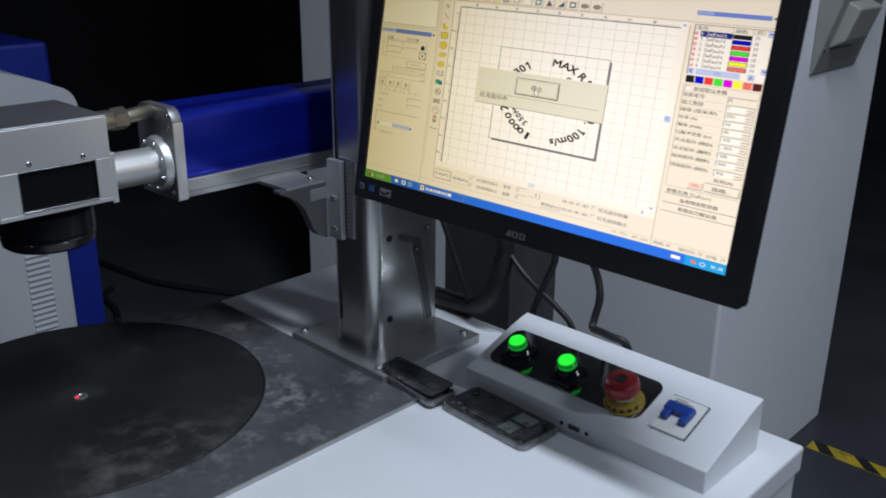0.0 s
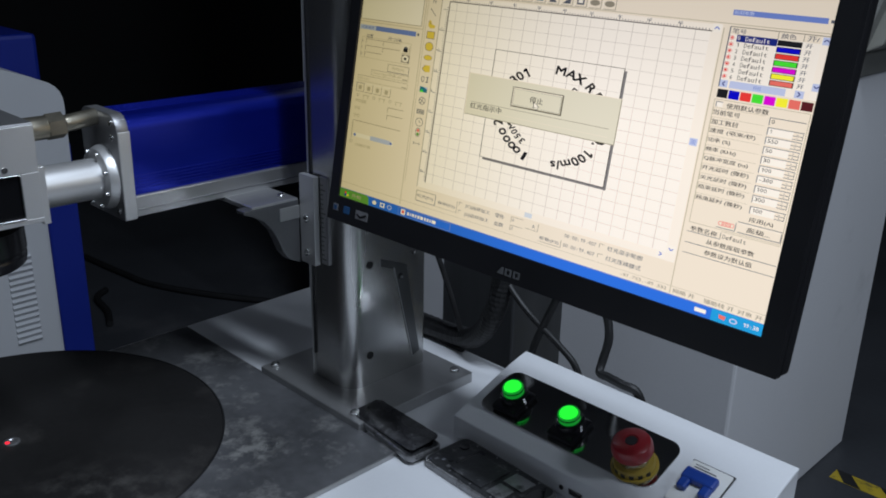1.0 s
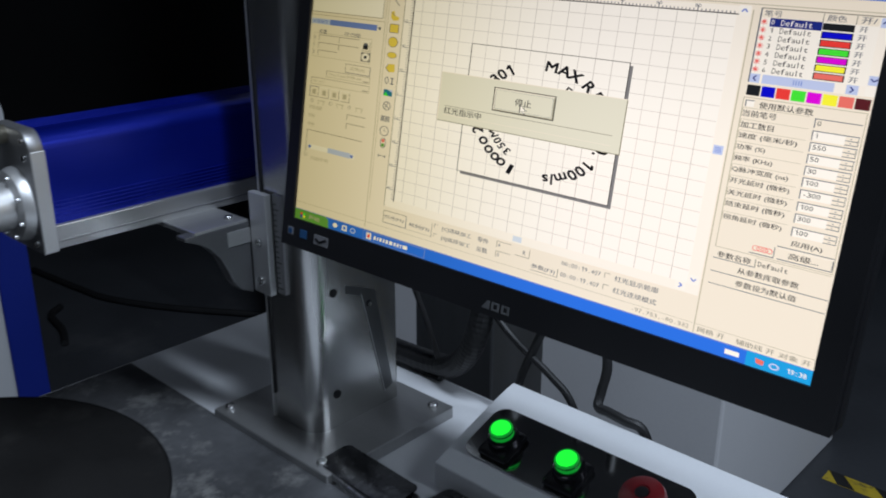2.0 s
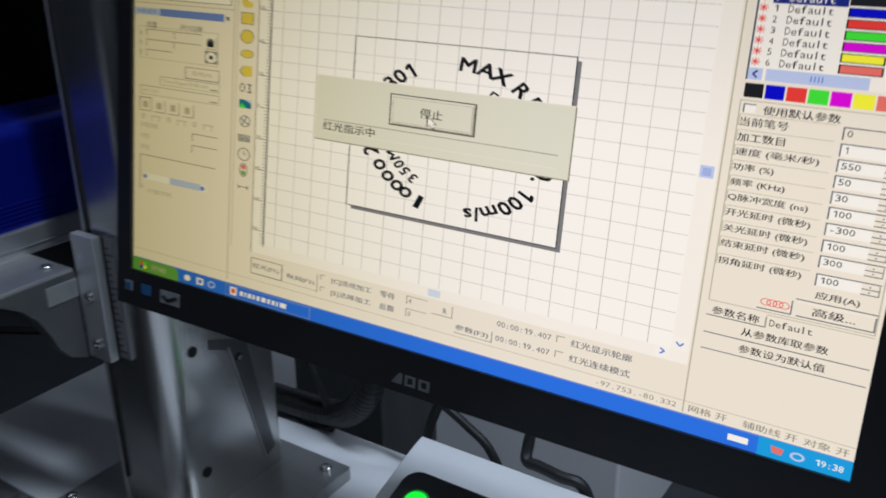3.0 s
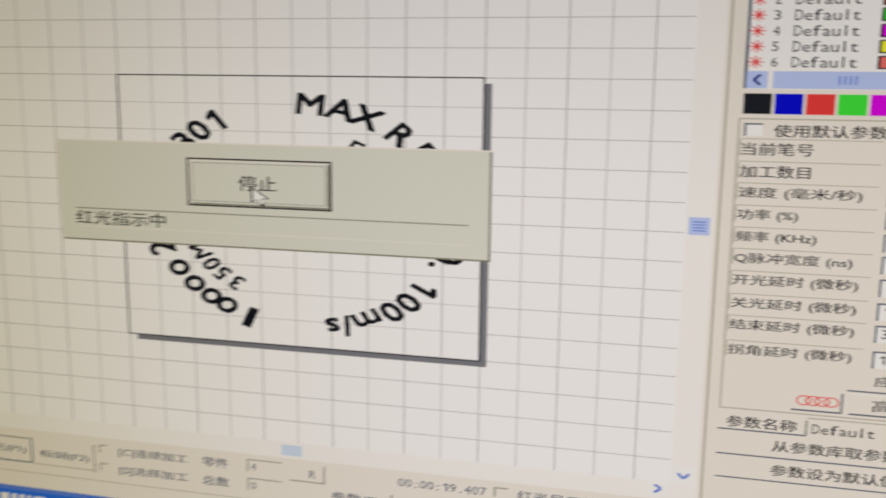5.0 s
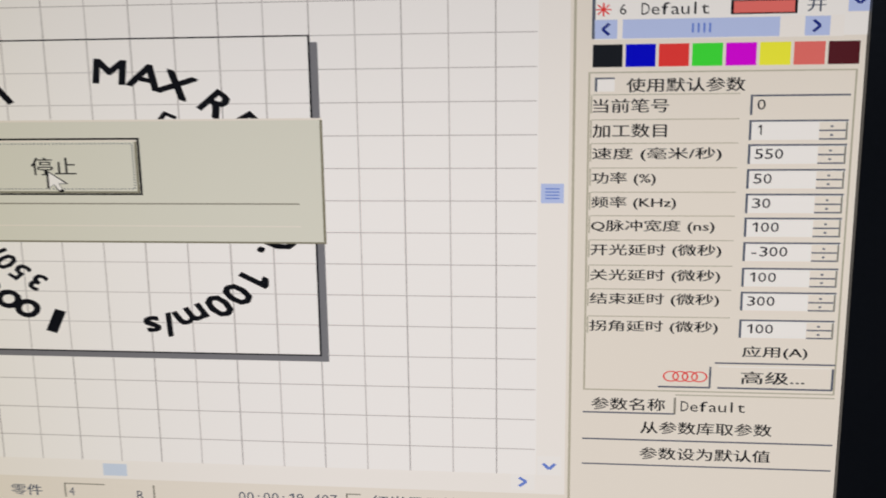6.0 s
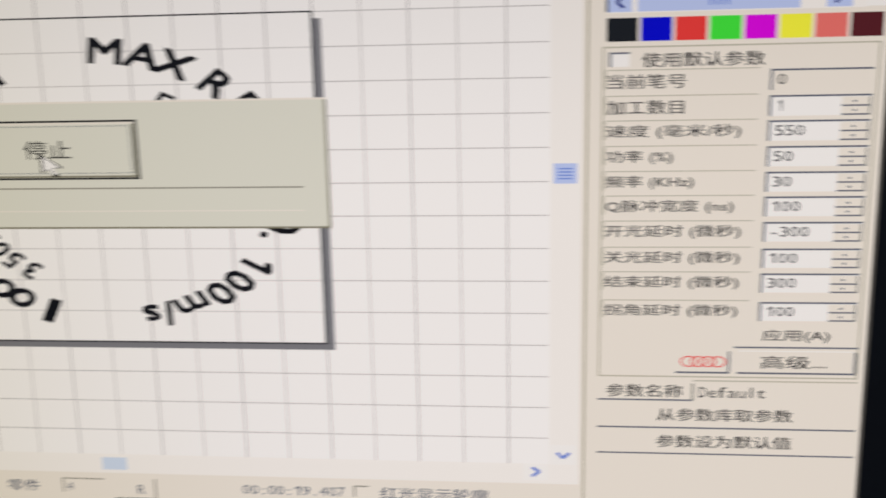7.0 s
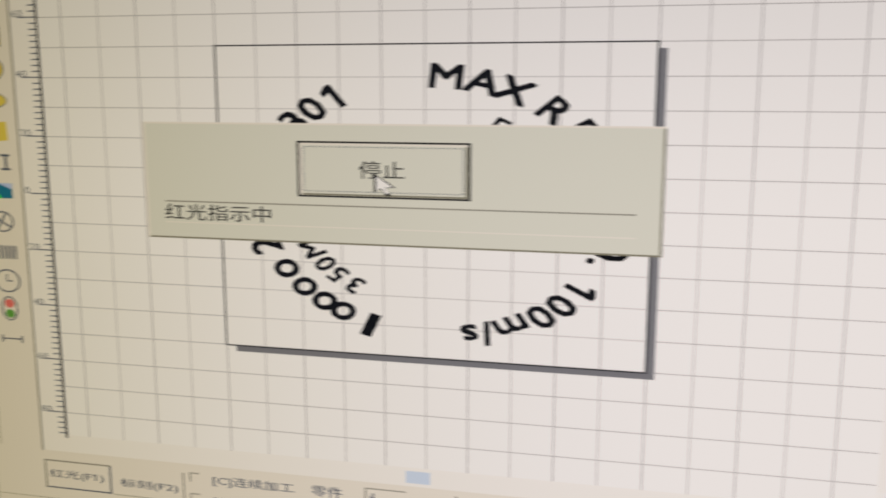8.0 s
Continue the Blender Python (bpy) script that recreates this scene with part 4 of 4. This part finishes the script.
s.oval(173, 763, 5, 6, "bar", 5)
s.outline(8, 786, 18, 797, "shade", 1.4)
s.text("分割字符", 32, 96, 800, 12, "dim")
s.done("cream property panel with faded fields")

s = Sheet("tool_strip")
s.rect(244, 190, 245.5, 890, "dim", 3)
s.text("N", 260, 272, 215, 18, "icon")
s.line((256, 244), (276, 268), "icon", 2.2, 4)
s.poly([(254, 289), (262, 284), (266, 298), (279, 303), (277, 312), (262, 314), (254, 306)], "gold", 4)
s.line((254, 289), (266, 298), "icon", 1.6, 5)
s.rect(253, 324, 281, 351, "gold", 4)
s.outline(253, 324, 281, 351, "icon", 1.5, 5)
s.oval(267, 379, 14, 15, "gold", 4)
s.ring(267, 379, 15, 16, "icon")
s.oval(268, 419, 14, 9, "gold", 4)
s.ring(268, 419, 15, 10, "shade")
s.poly([(253, 460), (262, 447), (280, 446), (281, 470), (264, 472)], "gold", 4)
s.line((253, 460), (262, 447), "icon", 1.6, 5)
s.line((264, 472), (253, 460), "icon", 1.6, 5)
s.rect(271, 488, 281, 491, "icon", 4)
s.rect(275, 491, 278, 506, "icon", 4)
s.rect(271, 506, 281, 509, "icon", 4)
s.ring(260, 498, 6, 11, "icon", 2.2)
s.rect(254, 526, 281, 546, "teal", 4)
s.poly([(254, 546), (262, 534), (270, 546)], "pgreen", 5)
s.poly([(266, 526), (281, 526), (281, 534)], "thumb", 5)
s.ring(268, 577, 12, 14, "icon", 2)
s.line((258, 570), (278, 585), "icon", 2.2, 5)
s.line((262, 588), (272, 566), "icon", 2.2, 5)
for i in range(7):
    s.rect(254 + i * 4, 609, 256.4 + i * 4, 627, "icon", 4)
s.ring(268, 657, 14, 16, "icon", 2)
s.line((268, 657), (268, 648), "icon", 1.6, 5)
s.line((268, 657), (274, 657), "icon", 1.6, 5)
s.oval(268, 688, 5, 6, "psal", 4)
s.oval(268, 702, 5, 6, "green", 4)
s.ring(268, 695, 9, 17, "icon", 1.8)
s.line((258, 737), (279, 737), "icon", 1.8, 4)
s.rect(257, 732, 259, 742, "icon", 5)
s.rect(278, 732, 280, 742, "icon", 5)
s.done("column of yellow drawing tool icons")

s = Sheet("pen_list")
s.rect(1076, 148, 1264, 163, "bar", 3)
s.text("标刻参数", 1079, 1120, 155, 11, "thumb")
s.rect(1269, 152, 1276, 160, "icon", 4)
s.rect(1078, 196, 1280, 362, "field", 2)
s.rect(1077, 193, 1280, 195.5, "shade", 4)
s.rect(1076, 194, 1078.5, 362, "icon", 4)
s.rect(1079, 196, 1260, 215, "face", 3)
s.text("笔号", 1083, 1112, 205, 14, "icon")
s.text("颜色", 1183, 1212, 205, 14, "icon")
s.text("开/", 1234, 1256, 205, 14, "icon")
s.rect(1176, 196, 1177.5, 215, "shade", 4)
s.rect(1226, 196, 1227.5, 215, "shade", 4)
s.rect(1094, 214, 1177, 234, "sel", 3)
PENS = ("black", "pblue", "pred", "pgreen", "pmag", "pyel", "psal", "pmar")
for i in range(7):
    v = 224 + i * 17.9
    for a in (0, 45, 90, 135):
        s.line((1084.5 - 6 * math.cos(radians(a)), v - 7 * math.sin(radians(a))), (1084.5 + 6 * math.cos(radians(a)), v + 7 * math.sin(radians(a))), "pred", 1.3, 4 + a * 0.005)
    s.text("%d" % i, 1096, 1102, v, 11, "field" if i == 0 else "ink")
    s.text("Default", 1112, 1163, v, 12.5, "field" if i == 0 else "ink")
    s.rect(1178, v - 7.5, 1226, v + 7.5, "ink", 4)
    s.rect(1180, v - 6, 1224, v + 6, PENS[i], 5)
    s.text("开", 1233, 1246, v, 12, "icon")
s.rect(1261, 196, 1279, 340, "paper", 3)
s.rect(1262, 197, 1278, 217, "thumb", 4)
s.line((1265, 209), (1270, 203), "sel", 2.4, 5)
s.line((1270, 203), (1275, 209), "sel", 2.4, 5)
s.rect(1262, 318, 1278, 338, "thumb", 4)
s.line((1265, 324), (1270, 330), "sel", 2.4, 5)
s.line((1270, 330), (1275, 324), "sel", 2.4, 5)
s.rect(1078, 341, 1260, 363, "paper", 3)
s.rect(1078, 342, 1095, 362, "thumb", 4)
s.rect(1099, 342, 1214, 362, "thumb", 4)
s.rect(1232, 342, 1250, 362, "thumb", 4)
s.line((1089, 346), (1084, 352), "sel", 2.6, 5)
s.line((1084, 352), (1089, 358), "sel", 2.6, 5)
s.line((1238, 346), (1243, 352), "sel", 2.6, 5)
s.line((1243, 352), (1238, 358), "sel", 2.6, 5)
for i in range(4):
    s.rect(1150 + i * 4.2, 347, 1151.6 + i * 4.2, 357, "bar", 5)
for i, c in enumerate(PENS):
    s.rect(1077 + i * 24.7, 368, 1099.4 + i * 24.7, 392, c, 4)
s.done("list of coloured pens and a row of swatches")

s = Sheet("parameter_panel")
s.outline(1074, 397, 1272, 760, "dim", 1.5, 3)
s.rect(1080, 404, 1094, 417, "field", 3)
s.outline(1079, 403, 1094, 418, "icon", 1.8, 4, "field")
s.text("使用默认参数", 1103, 1191, 411.5, 15)
ROWTEXT = (("当前笔号", 1135, "0"), ("加工数目", 1134, "1"), ("速度 (毫米/秒)", 1176, "550"), ("功率 (%)", 1127, "50"), ("频率 (KHz)", 1143, "30"), ("Q脉冲宽度 (ns)", 1173, "100"), ("开光延时 (微秒)", 1179, "-300"), ("关光延时 (微秒)", 1179, "100"), ("结束延时 (微秒)", 1179, "300"), ("拐角延时 (微秒)", 1179, "100"))
for (lab, ur, val), v in zip(ROWTEXT, (433.5, 460.5, 486.5, 513.5, 540.5, 567, 594.5, 623.5, 651, 683)):
    s.text(lab, 1078, ur, v, 15)
    s.rect(1077, v - 12.5, 1188, v - 11.5, "dim", 4)
    s.rect(1076, v - 11.5, 1077.2, v + 8, "dim", 4)
    if v > 440:
        s.rect(1197, v - 9, 1268, v + 11, "field", 3)
    s.rect(1195.5, v - 10.5, 1268, v - 8.6, "icon", 4)
    s.rect(1195.5, v - 8.6, 1197.3, v + 11, "icon", 4)
    s.text(val, 1202 if val == "1" else 1200, 1205 if val == "1" else 1200 + 7.4 * len(val), v, 11)
    if v > 440:
        s.rect(1247, v - 8, 1266, v + 10.5, "face", 4)
        s.rect(1247, v + 0.2, 1266, v + 1.8, "icon", 5)
        s.rect(1247, v + 9.4, 1266, v + 11, "icon", 5)
        s.rect(1266, v - 8, 1267.5, v + 11, "shade", 5)
        s.rect(1255, v - 4.4, 1257, v - 2.4, "icon", 5)
        s.rect(1255, v + 5, 1257, v + 7, "icon", 5)
s.text("应用(A)", 1199, 1249, 711, 15)
s.rect(1178, 723.4, 1271, 725.2, "icon", 4)
s.rect(1134, 753, 1175, 755, "icon", 4)
s.rect(1174, 729, 1175.6, 754, "icon", 4)
for i in range(4):
    s.ring(1144 + i * 7.4, 741, 6.5, 6.5, "pred", 1.3, 5 + i * 0.2)
s.rect(1181, 753, 1270, 755, "icon", 4)
s.rect(1268.5, 729, 1270.3, 753, "icon", 4)
s.rect(1181, 728, 1268, 729, "field", 4)
s.text("高级...", 1199, 1248, 741, 15)
s.text("参数名称", 1081, 1140, 776, 15)
s.rect(1074, 786, 1148, 787.8, "icon", 4)
s.rect(1147, 767, 1148.8, 787, "shade", 4)
s.rect(1148, 763, 1272, 764.4, "dim", 4)
s.text("Default", 1152, 1204, 777, 12.5)
s.text("从参数库取参数", 1121, 1225, 804, 15)
s.rect(1074, 819, 1273, 820.8, "icon", 4)
s.text("参数设为默认值", 1121, 1225, 836, 15)
s.rect(1074, 850.3, 1273, 852, "icon", 4)
s.done("column of laser settings with number fields")

s = Sheet("control_bar")
s.outline(292, 906, 364, 947, "shade", 2, 3, "icon")
s.text("红光(F1)", 298, 356, 926, 14, "icon")
s.text("标刻(F2)", 374, 434, 929, 14, "icon")
s.rect(439, 905, 440.6, 950, "shade", 4)
s.rect(366, 946, 439, 947.5, "dim", 4)
for v, a, b, val in ((911, "[C]连续加工", "零件", "4"), (940, "[S]选择加工", "总数", "0")):
    s.outline(446, v - 7, 456, v + 6, "shade", 1.5, 3, "face")
    s.text(a, 470, 550, v + 1, 15, "icon")
    s.text(b, 567, 596, v, 15, "icon")
    s.rect(617, v - 11, 655, v - 9.5, "shade", 4)
    s.rect(617, v - 9.5, 618.6, v + 8, "shade", 4)
    s.text(val, 621, 627, v, 11, "icon")
s.text("R", 684, 692, 913, 12, "icon")
s.outline(662, 898, 701, 926, "face", 1.6, 3, "shade")
s.text("参数(F3)", 708, 765, 942, 15, "icon")
s.rect(706, 953, 772, 954.6, "shade", 4)
s.rect(770, 930, 771.8, 954, "shade", 4)
for v, a in ((909, "红光显示轮廓"), (941, "红光连续模式")):
    s.text("00:00:19.407", 777, 866, v, 12, "icon")
    s.outline(873, v - 8, 886, v + 6, "shade", 1.6, 3, "face")
    s.text(a, 896, 986, v, 15, "icon")
s.done("row of marking buttons and counters")

s = Sheet("status_bar")
s.rect(-6, 962, 1290, 963.2, "dim", 3)
s.text("-97.753,-80.332", 938, 1055, 975, 12, "shade")
s.text("网格 开", 1071, 1121, 974, 14, "shade")
s.text("辅助线 开", 1142, 1209, 975, 14, "shade")
s.text("对象 开", 1217, 1270, 975, 14, "shade")
s.done()

s = Sheet("taskbar")
s.rect(-6.6, 989, 1284, 1024, "blue", 2)
s.rect(-6.6, 987.5, 1284, 990.5, "bar", 3)
s.poly([(-6.6, 989), (104, 989), (114, 996), (117, 1024), (-6.6, 1024)], "green", 4)
for i, c in enumerate(("pred", "pgreen", "pblue", "pyel")):
    s.rect(14 + 9 * (i % 2), 999 + 9 * (i // 2), 22 + 9 * (i % 2), 1007 + 9 * (i // 2), c, 5)
s.text("开始", 44, 84, 1007, 16, "dim")
s.oval(139, 1007, 8, 8, "field", 4)
s.outline(163, 998, 180, 1016, "field", 4, 4)
s.ring(200, 1007, 9, 9, "thumb", 3)
s.rect(234, 992, 428, 1022, "bar", 3)
s.rect(236, 994, 426, 1020, "blue", 4)
s.rect(246, 996, 262, 1017, "field", 5)
s.rect(250, 1000, 258, 1012, "pred", 6)
u = 270
for w in (9, 6, 9, 7, 9, 12, 8, 8, 6, 16):
    s.rect(u, 1001, u + w - 2, 1013, "field", 5)
    u += w + 2
s.rect(1126, 1001, 1152, 1013, "field", 4)
s.rect(1164, 989, 1284, 1024, "tray", 4)
s.poly([(1180, 1000), (1196, 1002), (1194, 1014), (1182, 1012)], "psal", 5)
s.ring(1213, 1008, 9, 8, "thumb", 3.4, 5)
s.text("19:38", 1234, 1268, 1007, 12, "field")
s.done("blue taskbar with a green start button")

s = Sheet("dialog_box")
s.rect(419, 444, 864, 588, "dlg", 8)
s.outline(419, 444, 865, 589, "face", 2.2, 9, "dlgdark")
s.outline(562, 465, 712, 532, "ink", 2.2, 9)
s.outline(564.5, 467.5, 709.5, 529.5, "face", 2, 9, "dlgdark")
for i in range(42):
    s.rect(568 + i * 3.3, 471, 569.4 + i * 3.3, 472.3, "icon", 9.5)
    s.rect(568 + i * 3.3, 524, 569.4 + i * 3.3, 525.3, "icon", 9.5)
for i in range(17):
    s.rect(567, 473 + i * 3.1, 568.4, 474.4 + i * 3.1, "icon", 9.5)
    s.rect(705, 473 + i * 3.1, 706.4, 474.4 + i * 3.1, "icon", 9.5)
s.text("停止", 617, 656, 498, 21, z=10)
s.rect(437, 541.4, 844, 543, "shade", 9)
s.rect(437, 568, 844, 569.2, "face", 9)
s.text("红光指示中", 437, 537, 555.5, 20, z=10)
s.done("cream dialog box with one stop button")

s = Sheet("mouse_pointer")
ARROW = ((0, 0), (0, 20), (4.5, 16), (8, 24), (11, 22.5), (8, 15), (14, 14.5))
s.poly([(632 + 1.35 * a - 2.2, 505 + 1.15 * b - 3.2) for a, b in ARROW], "ink", 11)
s.poly([(632 + a, 505 + b * 0.88) for a, b in ARROW], "field", 12)
s.done("white arrow pointer")

# stickers and badge on the bezel
STICKERBLUE = surface("blue_sticker", (0.02, 0.09, 0.22), 0.4, spread=0.15, scale=90)
STICKERGREY = surface("grey_sticker", (0.2, 0.2, 0.21), 0.45, spread=0.2, scale=90)
BADGE = surface("grey_badge_print", (0.16, 0.165, 0.17), 0.4, 0.3, spread=0.1, scale=90)


def flat(name, u0, v0, u1, v1, mat, z=LIP, high=0.0004, label=""):
    return part(name, box(u0 * PX, u1 * PX, (1024 - v1) * PY, (1024 - v0) * PY, z, z + high, 0), mat, bezel, label)


flat("sticker", -21, 1058, -1, 1086, STICKERGREY)
flat("sticker", -17, 1063, -5, 1081, STICKERBLUE, LIP + 0.0004)
flat("sticker", 24, 1057, 49, 1086, STICKERBLUE, label="dark blue sticker")
flat("sticker", 76, 1057, 126, 1092, STICKERGREY, label="grey sticker with a dark tick")
for a, b in (((82, 1072), (98, 1084)), ((98, 1082), (120, 1068))):
    d = Vector((b[0] - a[0], b[1] - a[1])).normalized() * 4
    part("tick", prism([((p[0] + k * d.y) * PX, (1024 - p[1] + k * d.x) * PY) for p, k in ((a, 1), (b, 1), (b, -1), (a, -1))], 0.0003, "z", LIP + 0.0004), BLACK, bezel)
part("badge_wedge", prism([(u * PX, (1024 - v) * PY) for u, v in ((604, 1106), (617, 1081), (624, 1081), (624, 1106))], 0.0004, "z", LIP - 0.0001), BADGE, bezel, "grey badge shape")
for u in (629, 655):
    ring = None
    for b in ((u, u + 20, 1081, 1086), (u, u + 20, 1101, 1106), (u, u + 5, 1086, 1101), (u + 15, u + 20, 1086, 1101)):
        ring = box(b[0] * PX, b[1] * PX, (1024 - b[3]) * PY, (1024 - b[2]) * PY, LIP - 0.0001, LIP + 0.0003, 0, bm=ring)
    part("badge_square", ring, BADGE, bezel, "grey badge shape")
